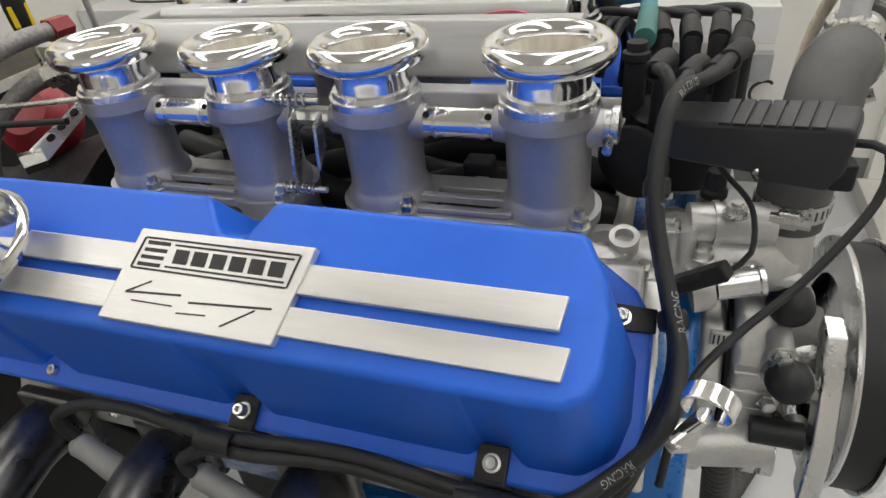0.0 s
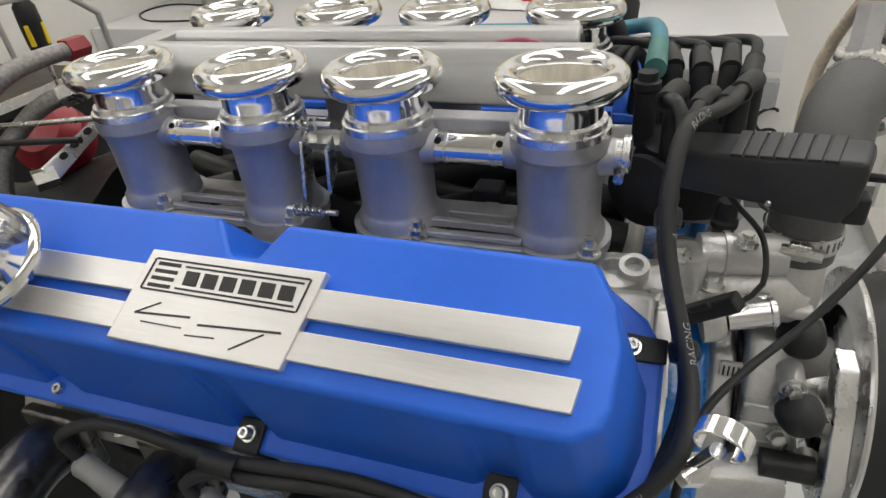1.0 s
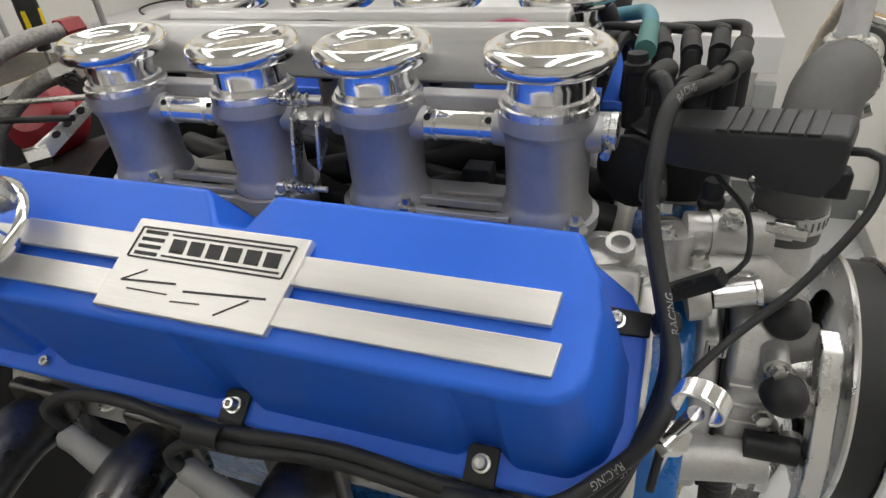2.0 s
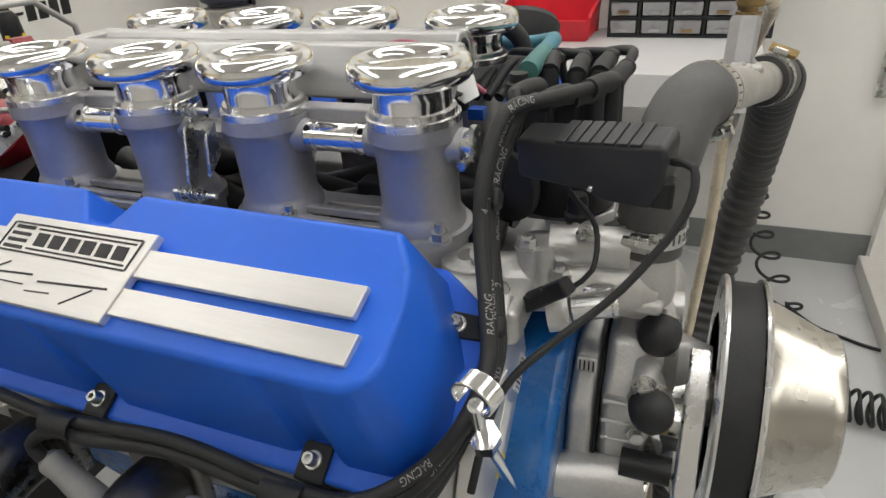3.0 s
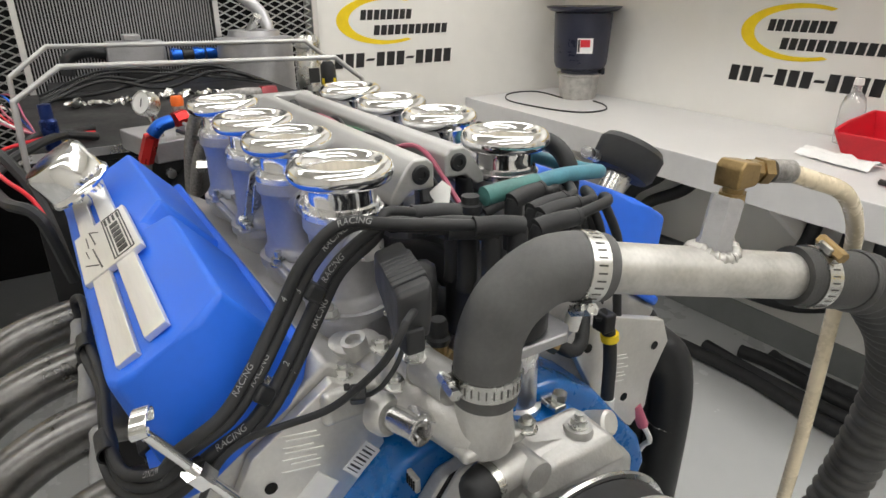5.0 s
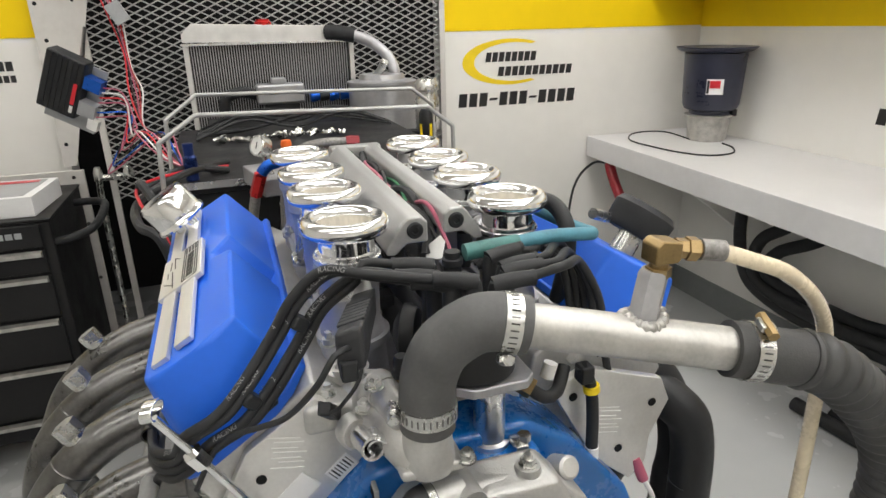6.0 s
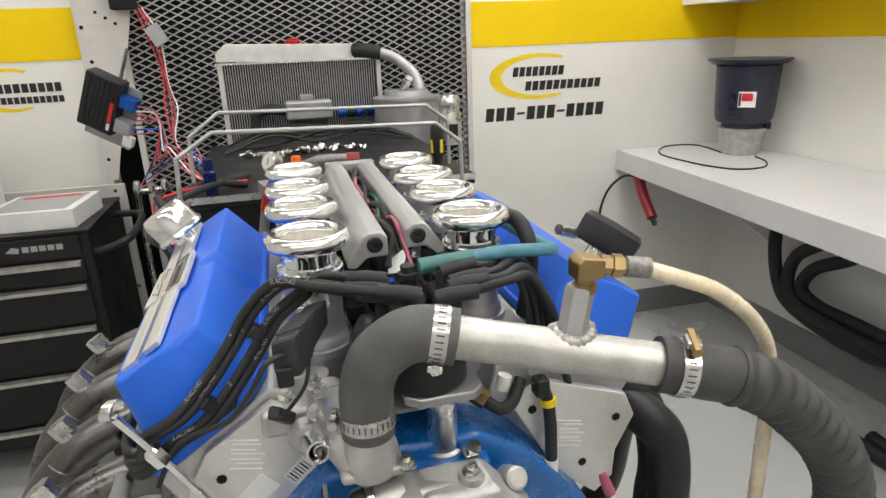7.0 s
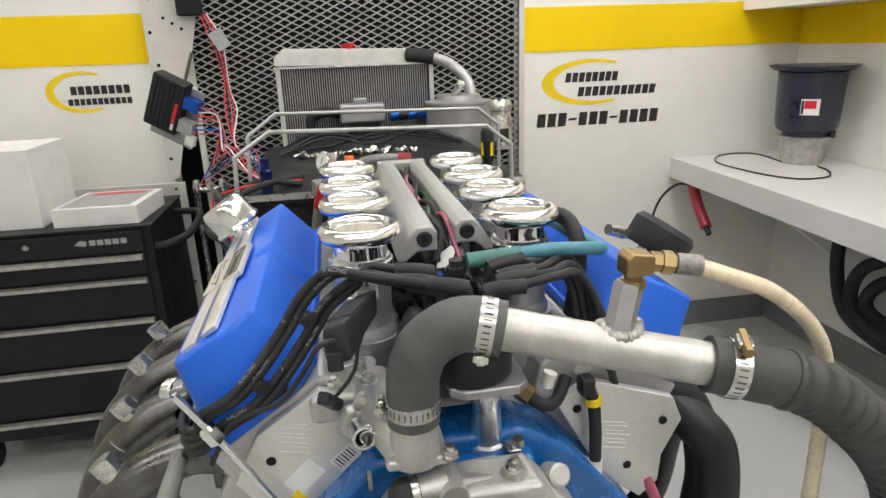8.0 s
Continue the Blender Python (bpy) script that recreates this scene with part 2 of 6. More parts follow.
# ---- room ----
def room():
    solo("floor", span(B(), (-3.3, -3.2, -0.1), (3.2, SIDE + 0.1, 0)), FLOOR, "grey painted concrete workshop floor", "floor", kind="structure")
    solo("ceiling", span(B(), (-3.3, -3.2, 2.7), (3.2, SIDE + 0.1, 2.8)), WALL, "plain white painted ceiling", "ceiling", kind="structure")
    side = solo("wall_side", span(B(), (-3.3, SIDE, 0), (3.2, SIDE + 0.12, 2.7)), WALL, "white painted wall with yellow stripe and grey foot", "wall", kind="structure")
    part("stripe", span(B(), (BACK, SIDE - 0.003, 1.365), (3.2, SIDE, 1.555)), YELLOW, side, "painted yellow stripe")
    part("foot_band", span(B(), (BACK, SIDE - 0.006, 0), (3.2, SIDE, 0.13)), GREY_BAND, side, "grey painted foot of the wall")
    bm = span(B(), (BACK - 0.12, 0.72, 0), (BACK, SIDE, 2.7))
    span(bm, (BACK - 0.12, -3.2, 0), (BACK, -0.76, 2.7))
    span(bm, (BACK - 0.12, -0.76, 2.2), (BACK, 0.72, 2.7))
    back = solo("wall_back", bm, WALL, "white painted wall with yellow stripe round an opening", "wall", kind="structure")
    part("stripe", span(B(), (BACK, 0.722, 1.373), (BACK + 0.003, SIDE - 0.004, 1.555)), YELLOW, back, "painted yellow stripe")
    part("stripe", span(B(), (BACK, -3.2, 1.39), (BACK + 0.003, -0.77, 1.57)), YELLOW, back, "painted yellow stripe")
    part("foot_band", span(B(), (BACK, 0.722, 0), (BACK + 0.006, SIDE - 0.007, 0.13)), GREY_BAND, back, "grey painted foot of the wall")
    solo("wall_left", span(B(), (-3.3, -3.32, 0), (3.2, -3.2, 2.7)), WALL, "plain white painted wall", "wall", kind="structure")
    solo("wall_front", span(B(), (3.2, -3.2, 0), (3.32, SIDE, 2.7)), WALL, "plain white painted wall", "wall", kind="structure")
    # the wall's near-black colour paints in the shade behind the screen
    solo("wall_recess", span(B(), (-3.3, -3.2, 0), (-3.2, SIDE, 2.7)), DARK, "wall behind the screen, near-black for the shade there", "wall", kind="structure")
    for x in (-1.5, 0.3, 1.7):
        lamp = thing("ceiling_light", (x, -0.6, 2.66), "long white ceiling light panel with glowing diffuser", "ceiling light", "ceiling lights")
        part("housing", span(B(), (x - 0.17, -2.1, 2.665), (x + 0.17, 0.68, 2.70)), WHITE_PL, lamp, smooth=False)
        part("diffuser", span(B(), (x - 0.135, -2.08, 2.64), (x + 0.135, 0.66, 2.664)), LAMP, lamp, "glowing white diffuser", smooth=False)
    for x in (-1.25, 0.25, 1.75):
        lamp = thing("ceiling_light", (x, 1.0, 2.66), "long white ceiling light panel with glowing diffuser", "ceiling light", "ceiling lights")
        part("housing", span(B(), (x - 0.66, 0.71, 2.665), (x + 0.66, 1.25, 2.70)), WHITE_PL, lamp, smooth=False)
        part("diffuser", span(B(), (x - 0.63, 0.74, 2.64), (x + 0.63, 1.22, 2.664)), LAMP, lamp, "glowing white diffuser", smooth=False)


room()


def counter():
    c = thing("counter", (-0.5, 1.7, 0), "long light grey laminate wall counter", "counter")
    part("worktop", prism(B(), [V(BACK + 0.01, 1.463, 0.845), V(0.33, 1.363, 0.845), V(0.33, SIDE - 0.004, 0.845), V(BACK + 0.01, SIDE - 0.004, 0.845)], (0, 0, 0.035)), COUNTER, c, bevel=0.003)
    part("fascia", prism(B(), [V(BACK + 0.01, 1.443, 0.786), V(0.33, 1.343, 0.786), V(0.33, 1.361, 0.786), V(BACK + 0.01, 1.461, 0.786)], (0, 0, 0.096)), COUNTER, c, bevel=0.003)
    part("end_panel", span(B(), (0.312, 1.364, 0.786), (0.33, SIDE - 0.004, 0.8445)), COUNTER, c, bevel=0.002)
    for x in (-1.7, -0.7, 0.3):
        bm = prism(B(), [V(x, SIDE - 0.004, 0.84), V(x, 1.5, 0.84), V(x, SIDE - 0.004, 0.45)], (0.03, 0, 0))
        part("bracket", bm, WALL, c)


counter()

# ---- engine: valve covers ----
def cover_local(side):
    """Turns along, out and height over the cover's rail into the world."""
    def at(x, u, n):
        p = V(x, -0.2555 - 0.829 * u - 0.559 * n, 1.060 - 0.559 * u + 0.829 * n)
        return p if side < 0 else mirror_y(p)
    return at


def cover_body(at):
    foot_out = [(-0.405, 0.002), (-0.335, 0.002), (-0.327, -0.008), (-0.315, -0.008), (-0.305, 0.002), (-0.175, 0.002), (-0.167, -0.008), (-0.155, -0.008), (-0.145, 0.002),
                (-0.015, 0.002), (-0.007, -0.008), (0.005, -0.008), (0.015, 0.002), (0.046, 0.001), (0.063, -0.012), (0.069, -0.034), (0.068, -0.066)]
    top_out = [(-0.392, -0.022)] + [(x, -0.024) for x, _ in foot_out[1:-4]] + [(0.038, -0.025), (0.048, -0.031), (0.053, -0.042), (0.054, -0.070)]
    foot_in = [(0.058, -0.088), (0.042, -0.118), (-0.136, -0.123), (-0.152, -0.117), (-0.172, -0.117), (-0.187, -0.123), (-0.405, -0.123)]
    top_in = [(0.050, -0.090), (0.038, -0.112), (-0.139, -0.114), (-0.153, -0.090), (-0.170, -0.090), (-0.186, -0.114), (-0.392, -0.114)]
    bm = B()
    low = [bm.verts.new(at(x, u, 0.001)) for x, u in foot_out + foot_in]
    high = [bm.verts.new(at(x, u, 0.082 if u > -0.09 else 0.076)) for x, u in top_out + top_in]
    n = len(low)
    for k in range(n):
        bm.faces.new((low[k], low[(k + 1) % n], high[(k + 1) % n], high[k]))
    bm.faces.new(high)
    bm.faces.new(low[::-1])
    return bm


def valve_cover(side):
    at = cover_local(side)
    c = thing("valve_cover", at(-0.17, -0.06, 0), "bright blue powder-coated valve cover with brushed stripes" if side < 0 else "bright blue powder-coated valve cover with black breather", "valve cover", "valve covers")
    part("body", cover_body(at), BLUE, c, bevel=0.0105, segs=4)
    bm = prism(B(), [at(-0.412, 0.012, -0.004), at(0.050, 0.012, -0.004), at(0.066, 0.003, -0.004), at(0.075, -0.016, -0.004), at(0.075, -0.090, -0.004), at(0.064, -0.108, -0.004), at(0.040, -0.125, -0.004), at(-0.412, -0.130, -0.004)], at(0, 0, 0.010) - at(0, 0, 0))
    part("flange", bm, BLUE, c, bevel=0.003)
    for x in (-0.323, -0.162, -0.002):
        bolt(c, at(x, 0.002, 0.002), at(0, 0, 1) - at(0, 0, 0))
    bolt(c, at(0.057, -0.090, 0.002), at(0, 0, 1) - at(0, 0, 0))
    return c, at


def bolt(parent, p, d, r=0.0039):
    p, d = Vector(p), Vector(d).normalized()
    bm = lathe(B(), p, d, [(0, 0), (r * 1.35, 0), (r * 1.35, 0.0015), (r, 0.0016), (r, 0.007), (r * 0.85, 0.008), (r * 0.5, 0.008), (r * 0.5, 0.004), (0, 0.004)], 16)
    return part("bolt", bm, STEEL, parent, "steel socket-head bolt")


near, near_at = valve_cover(-1)
far, far_at = valve_cover(1)


def badge(cover, at):
    def slab(outline, n0, h):
        return prism(B(), [at(x, u, n0) for x, u in outline], at(0, 0, h) - at(0, 0, 0))
    for lo, hi, end in ((-0.076, -0.059, 0.0), (-0.052, -0.036, 0.0038)):
        part("stripe_bar", slab([(-0.37, lo), (0.035 + end, lo), (0.0325 + end, hi), (-0.37, hi)], 0.080, 0.0052), BRUSHED, cover, "brushed aluminium stripe", bevel=0.0008)
    part("name_plate", slab([(-0.222, -0.030), (-0.109, -0.030), (-0.099, -0.085), (-0.214, -0.085)], 0.0805, 0.0062), BRUSHED, cover, "brushed aluminium badge plate", bevel=0.001)


badge(near, near_at)

# ---- engine: stacks ----
NEAR_X, FAR_X = (-0.334, -0.216, -0.116, 0.0), (-0.350, -0.233, -0.130, -0.018)


def stud(p, h=0.013):
    p = Vector(p)
    bm = lathe(B(), p, (0, 0, 1), [(0, 0), (0.0078, 0), (0.0078, 0.0015), (0, 0.0015)], 16)
    hexrod(bm, p + V(0, 0, 0.0015), p + V(0, 0, 0.007), 0.0063)
    rod(bm, p + V(0, 0, 0.007), p + V(0, 0, h), 0.0034)
    return bm


def stack(x, y, z=1.25):
    s = thing("intake_stack", (x, y, 1.112), "cast throttle body stack with polished bell mouth", "intake stack", "intake stacks")
    bell = [(0.0262, -0.040), (0.0256, -0.0250), (0.0262, -0.0175)]
    bell += [(0.0330 + 0.0073 * math.cos(t), -0.0084 + 0.0084 * math.sin(t)) for t in (radians(222 + 15 * k) for k in range(22))]
    part("bell_mouth", lathe(B(), (x, y, z), (0, 0, 1), bell, 56), CHROME, s, "polished flared bell mouth")
    part("bore", lathe(B(), (x, y, z), (0, 0, 1), [(0.0264, -0.0070), (0.0256, -0.0110), (0.0246, -0.0180), (0.0236, -0.0360), (0.0228, -0.100), (0, -0.100)], 40), BORE, s, "machined bore")
    part("throttle_plate", lathe(B(), (x, y, z - 0.058), (0.25, 0, 1), [(0, 0), (0.0215, 0), (0.0215, 0.0018), (0, 0.0018)], 32), BRASS, s, "brass throttle plate")
    part("collar", lathe(B(), (x, y, z), (0, 0, 1), [(0.0240, -0.0325), (0.0285, -0.0325), (0.0290, -0.0360), (0.0311, -0.0365), (0.0311, -0.0412), (0.0226, -0.0412)], 48), MACHINED, s, "machined ring")
    part("body", lathe(B(), (x, y, z), (0, 0, 1), [(0.0226, -0.0414), (0.0312, -0.0414), (0.0314, -0.051), (0.0300, -0.0530), (0.0284, -0.056), (0.0274, -0.068), (0.0272, -0.101), (0.0283, -0.1045), (0.0303, -0.1075), (0.0308, -0.1134), (0, -0.1134)], 48), CAST, s)
    for sx in (-1, 1):
        part("boss", lathe(B(), (x + sx * 0.022, y, 1.193), (sx, 0, 0), [(0, 0), (0.0135, 0), (0.0120, 0.007), (0.0115, 0.0125), (0, 0.0125)], 20), CAST, s)
    for dx, dy in ((0.024, -0.027), (-0.024, 0.027)):
        part("stud_nut", stud((x + dx, y + dy, 1.1366)), STEEL, s, "zinc-plated stud and nut")
    return s


for xs, y in ((NEAR_X, -0.1), (FAR_X, 0.068)):
    for x in xs:
        stack(x, y)


# ---- engine: castings ----
def intake_manifold():
    m = thing("intake_manifold", (-0.17, MID, 1.06), "cast aluminium eight-port intake manifold", "intake manifold")
    for ys, xs, sy in ((-0.1, NEAR_X, -1), (0.068, FAR_X, 1)):
        for a, b in ((xs[0], xs[1]), (xs[2], xs[3])):
            for x in (a, b):
                part("stack_foot", lathe(B(), (x, ys, 1.080), (0, 0, 1), [(0, 0), (0.0345, 0), (0.0328, 0.010), (0.0315, 0.024), (0.0312, 0.044), (0.0320, 0.047), (0.0348, 0.0485), (0.0352, 0.0562), (0, 0.0562)], 40), CAST, m, "cast runner foot under the stack")
            bm = span(B(), (a, ys - 0.030, 1.1290), (b, ys - 0.012, 1.1360))
            span(bm, (a, ys + 0.012, 1.1290), (b, ys + 0.030, 1.1360))
            part("flange_web", bm, CAST, m, bevel=0.0015)
            bm = span(B(), (a + 0.02, ys - 0.026, 1.1365), (b - 0.02, ys - 0.020, 1.1405))
            span(bm, (a + 0.02, ys - 0.012, 1.1365), (b - 0.02, ys - 0.006, 1.1425))
            part("lower_rib", bm, CAST, m, bevel=0.001)
            part("upper_bridge", span(B(), (a + 0.018, ys + 0.008, 1.199), (b - 0.018, ys + 0.024, 1.2105)), CAST, m, "cast bridge between the stacks", bevel=0.002)
            bm = rod(B(), (a + 0.033, ys, 1.193), (b - 0.033, ys, 1.193), 0.0105, seg=24)
            part("shaft_coupler", bm, CHROME, m, "polished throttle shaft coupler")
            mid = (a + b) / 2
            for k in (-1, 1):
                part("coupler_ring", lathe(B(), (mid + k * 0.016, ys, 1.193), (1, 0, 0), [(0.0104, -0.0012), (0.0112, -0.0012), (0.0112, 0.0012), (0.0104, 0.0012)], 24), MACHINED, m)
                part("coupler_hole", lathe(B(), (mid + k * 0.021, ys - 0.0068, 1.1998), (0, -0.7, 0.7), [(0, 0), (0.0024, 0.0012), (0, 0.0012)], 12), DARK, m)
        for x in xs:
            bm = prism(B(), [V(x - 0.028, ys + sy * -0.025, 1.092), V(x - 0.028, ys + sy * 0.036, 1.098), V(x - 0.028, ys + sy * 0.062, 1.088), V(x - 0.028, ys + sy * 0.052, 1.06), V(x - 0.028, ys + sy * -0.025, 1.06)], (0.056, 0, 0))
            part("runner", bm, CAST_BRIGHT, m, bevel=0.008, segs=3)
        flange = [V(-0.40, ys + sy * 0.045, 1.083), V(-0.40, ys + sy * 0.064, 1.108), V(-0.40, ys + sy * 0.058, 1.112), V(-0.40, ys + sy * 0.036, 1.086)]
        part("flange", prism(B(), flange, (0.46, 0, 0)), CAST_BRIGHT, m, bevel=0.002)
        for x in (-0.385, -0.275, -0.166, -0.05, 0.045):
            part("flange_bolt", stud((x, ys + sy * 0.055, 1.108), 0.008), STEEL, m, "steel flange bolt")
    part("valley", span(B(), (-0.40, -0.085, 1.02), (0.055, 0.055, 1.075)), CAST_BRIGHT, m, bevel=0.01)
    # front water crossover
    bm = tube(B(), [V(0.045, -0.11, 1.098), V(0.085, -0.10, 1.10), V(0.125, -0.088, 1.098), V(0.15, -0.076, 1.09)], 0.021, 20)
    tube(bm, [V(0.07, -0.06, 1.09), V(0.11, -0.066, 1.094), V(0.15, -0.073, 1.09)], 0.019, 20)
    part("water_crossover", bm, CAST_BRIGHT, m)
    for x, y, r in ((0.040, -0.115, 0.020), (0.080, -0.082, 0.017)):
        bm = lathe(B(), (x, y, 1.085), (0, 0, 1), [(0, 0), (r, 0), (r, 0.035), (r - 0.003, 0.037), (r * 0.45, 0.037), (r * 0.45, 0.028), (0, 0.028)], 28)
        part("front_boss", bm, CAST_BRIGHT, m)
    for x, y in ((0.066, -0.137), (0.100, -0.112), (0.052, -0.152)):
        part("front_bolt", stud((x, y, 1.112), 0.010), STEEL, m, "steel flange bolt")
    part("front_pad", span(B(), (0.042, -0.160, 1.085), (0.085, -0.098, 1.112)), CAST_BRIGHT, m, bevel=0.006, segs=3)
    part("sensor_boss", span(B(), (0.090, -0.098, 1.105), (0.130, -0.062, 1.122)), CAST, m, bevel=0.004)
    part("bypass_stub", lathe(B(), (0.096, -0.098, 1.104), (0.95, -0.28, -0.12), [(0, 0), (0.0125, 0), (0.0125, 0.012), (0.0090, 0.015), (0.0088, 0.032), (0.0100, 0.035), (0.0100, 0.038), (0.0085, 0.042), (0.0068, 0.042), (0.0068, 0.01), (0, 0.01)], 28), MACHINED, m, "machined bypass hose stub")


def cylinder_head(side, at):
    h = thing("cylinder_head", at(-0.17, -0.06, -0.06), "bright aluminium cylinder head under the blue cover", "cylinder head", "cylinder heads")
    bm = prism(B(), [at(-0.405, 0.004, -0.0045), at(-0.405, -0.126, -0.0045), at(-0.405, -0.150, -0.055), at(-0.405, -0.12, -0.13), at(-0.405, 0.01, -0.09)], (0.472, 0, 0))
    part("casting", bm, CAST_BRIGHT, h, bevel=0.004)
    outline = [(-0.235, 1.030), (-0.210, 1.078), (-0.150, 1.118), (-0.128, 1.105), (-0.112, 1.050), (-0.160, 1.000), (-0.205, 0.985)]
    pts = [V(0.068, y, z) for y, z in outline]
    if side > 0:
        pts = [V(0.066, y, z) for y, z in ((0.076, 1.070), (0.112, 1.090), (0.204, 1.058), (0.216, 1.030), (0.196, 0.990), (0.194, 0.958), (0.174, 0.940), (0.128, 0.978))]
    part("end_plate", prism(B(), pts, (0.010, 0, 0)), BRUSHED, h, "milled aluminium end plate with etched lines", bevel=0.0015)
    holes = ((0.099, 1.060), (0.194, 1.032), (0.157, 0.984)) if side > 0 else ((-0.200, 1.050), (-0.150, 1.095))
    face = 0.0761 if side > 0 else 0.0781
    for y, z in holes:
        part("thread_hole", lathe(B(), (face, y, z), (1, 0, 0), [(0.0046, 0), (0.0046, 0.0008), (0.0038, 0.0010), (0.0038, 0.0004), (0, 0.0004)], 16), DARK, h)
    ey, ez = (0.140, 1.02) if side > 0 else (-0.178, 1.068)
    for k in range(7):
        w = 0.028 - 0.003 * (k % 3)
        bm = box(B(), (face + 0.0003, ey + 0.004 * (k % 2), ez + 0.018 - 0.005 * k), (0.0008, w, 0.0011), Matrix.Rotation(radians(-12), 3, "X"))
        part("etched_line", bm, WHITE_PL, h)
    for x in (-0.36, -0.30, -0.25, -0.19, -0.14, -0.08, -0.03, 0.03):
        part("head_bolt", stud(at(x, 0.020, -0.042), 0.009), STEEL, h, "small steel bolt")
    part("exhaust_rail", prism(B(), [at(-0.40, 0.004, -0.03), at(-0.40, 0.030, -0.045), at(-0.40, 0.030, -0.085), at(-0.40, 0.004, -0.09)], (0.46, 0, 0)), CAST_BRIGHT, h, bevel=0.003)
    return h


def engine_block():
    b = thing("engine_block", (-0.17, MID, 0.62), "blue enamelled engine block with black oil pan", "engine block")
    sec = [(-0.20, 0.93), (-0.165, 1.005), (-0.108, 1.058), (-0.052, 1.088), (0.034, 1.084), (0.082, 1.044), (0.150, 0.965), (0.165, 0.93), (0.11, 0.78), (-0.14, 0.78)]
    part("casting", prism(B(), [V(-0.39, y, min(z - 0.006, 1.068)) for y, z in sec], (0.498, 0, 0)), BLOCK_BLUE, b, bevel=0.008, segs=3)
    part("distributor_pad", span(B(), (0.092, -0.052, 1.0), (0.1265, 0.040, 1.050)), BLOCK_BLUE, b, bevel=0.006, segs=3)
    part("oil_pan", span(B(), (-0.38, -0.12, 0.60), (0.07, 0.09, 0.779)), CHEST, b, bevel=0.012)



def dyno_stand():
    d = thing("dyno_stand", (-0.17, MID, 0), "black steel engine stand on the floor", "engine stand")
    for x in (-0.34, 0.04):
        for y in (-0.20, 0.17):
            part("post", span(B(), (x - 0.03, y - 0.03, 0), (x + 0.03, y + 0.03, 0.60)), CHEST, d, bevel=0.003)
        part("crossbeam", span(B(), (x - 0.03, -0.17, 0.53), (x + 0.03, 0.14, 0.60)), CHEST, d, bevel=0.003)
    for y in (-0.20, 0.17):
        part("rail", span(B(), (-0.31, y - 0.03, 0.1), (0.01, y + 0.03, 0.16)), CHEST, d, bevel=0.003)
        part("mount", span(B(), (-0.2, min(y, y * 0.55), 0.60), (-0.1, max(y, y * 0.55), 0.80)), CHEST, d, bevel=0.003)


engine_block()
intake_manifold()
cylinder_head(-1, near_at)
cylinder_head(1, far_at)
dyno_stand()


# ---- engine: fuel rails, linkage ----
def fuel_rail(y0, z0, x0):
    r = thing("fuel_rail", (-0.17, y0, z0), "aluminium fuel rail with sloping skirt and black plug", "fuel rail", "fuel rails")
    h = 0.0128
    out = -1 if y0 < MID else 1
    ring = [V(0, out * a, b) for a, b in ((-h, -h), (-h, h * 0.55), (-h * 0.5, h), (h * 0.5, h), (h * 0.95, h * 0.6), (h * 2.1, -h * 1.1), (h * 2.2, -h * 1.7), (h * 1.5, -h * 1.8), (h * 0.6, -h))]
    part("bar", prism(B(), [V(-0.365, y0, z0) + q for q in ring], (x0 + 0.365, 0, 0)), RAIL, r, bevel=0.0025, segs=3)
    part("end_plug", lathe(B(), (x0 - 0.002, y0, z0), (1, 0, 0), [(0, 0), (0.0080, 0), (0.0080, 0.0030), (0.0066, 0.0042), (0.0034, 0.0042), (0.0030, 0.0025), (0, 0.0025)], 24), PLASTIC, r, "black hex end plug")
    for x in (-0.33, -0.225, -0.12, -0.012):
        part("injector", lathe(B(), (x, y0 + (-0.012 if y0 < MID else 0.012), z0 - 0.052), (0, 0, 1), [(0, 0), (0.006, 0), (0.006, 0.012), (0.008, 0.014), (0.008, 0.036), (0, 0.036)], 14), PLASTIC, r, "fuel injector under the rail")
    return r


fuel_rail(-0.038, 1.231, 0.012)
fuel_rail(0.008, 1.231, -0.004)
solo("rail_crossover", span(B(), (-0.385, -0.052, 1.226), (-0.362, 0.022, 1.243)), RAIL, "aluminium crossover block joining both fuel rails", "crossover", bevel=0.002)


def linkage():
    l = thing("throttle_linkage", (-0.166, -0.115, 1.19), "zinc throttle linkage with levers and springs", "throttle linkage")
    part("lever", prism(B(), [V(-0.176, -0.112, 1.205), V(-0.176, -0.122, 1.200), V(-0.176, -0.132, 1.160), V(-0.176, -0.126, 1.150), V(-0.176, -0.114, 1.180)], (0.003, 0, 0)), STEEL, l, bevel=0.001)
    part("lever", prism(B(), [V(-0.156, -0.112, 1.203), V(-0.156, -0.124, 1.196), V(-0.156, -0.130, 1.165), V(-0.156, -0.114, 1.178)], (0.003, 0, 0)), STEEL, l, bevel=0.001)
    part("shaft_nut", hexrod(B(), (-0.184, -0.1, 1.193), (-0.148, -0.1, 1.193), 0.0075), STEEL, l)
    for y, z, a in ((-0.132, 1.152, -0.012), (-0.118, 1.212, 0.012)):
        line = [V(-0.185 + 0.0011 * k, y + 0.0042 * math.cos(k * 1.25), z + 0.0042 * math.sin(k * 1.25)) for k in range(24)]
        part("spring", tube(B(), line, 0.0009, 6, 0.002), STEEL, l, "coil spring")
        part("spring_screw", rod(B(), (-0.190, y, z), (-0.150, y, z), 0.0022), STEEL, l)


linkage()
s = thing("shaft_end", (0.036, -0.1, 1.193), "machined throttle shaft end with clamp", "shaft end")
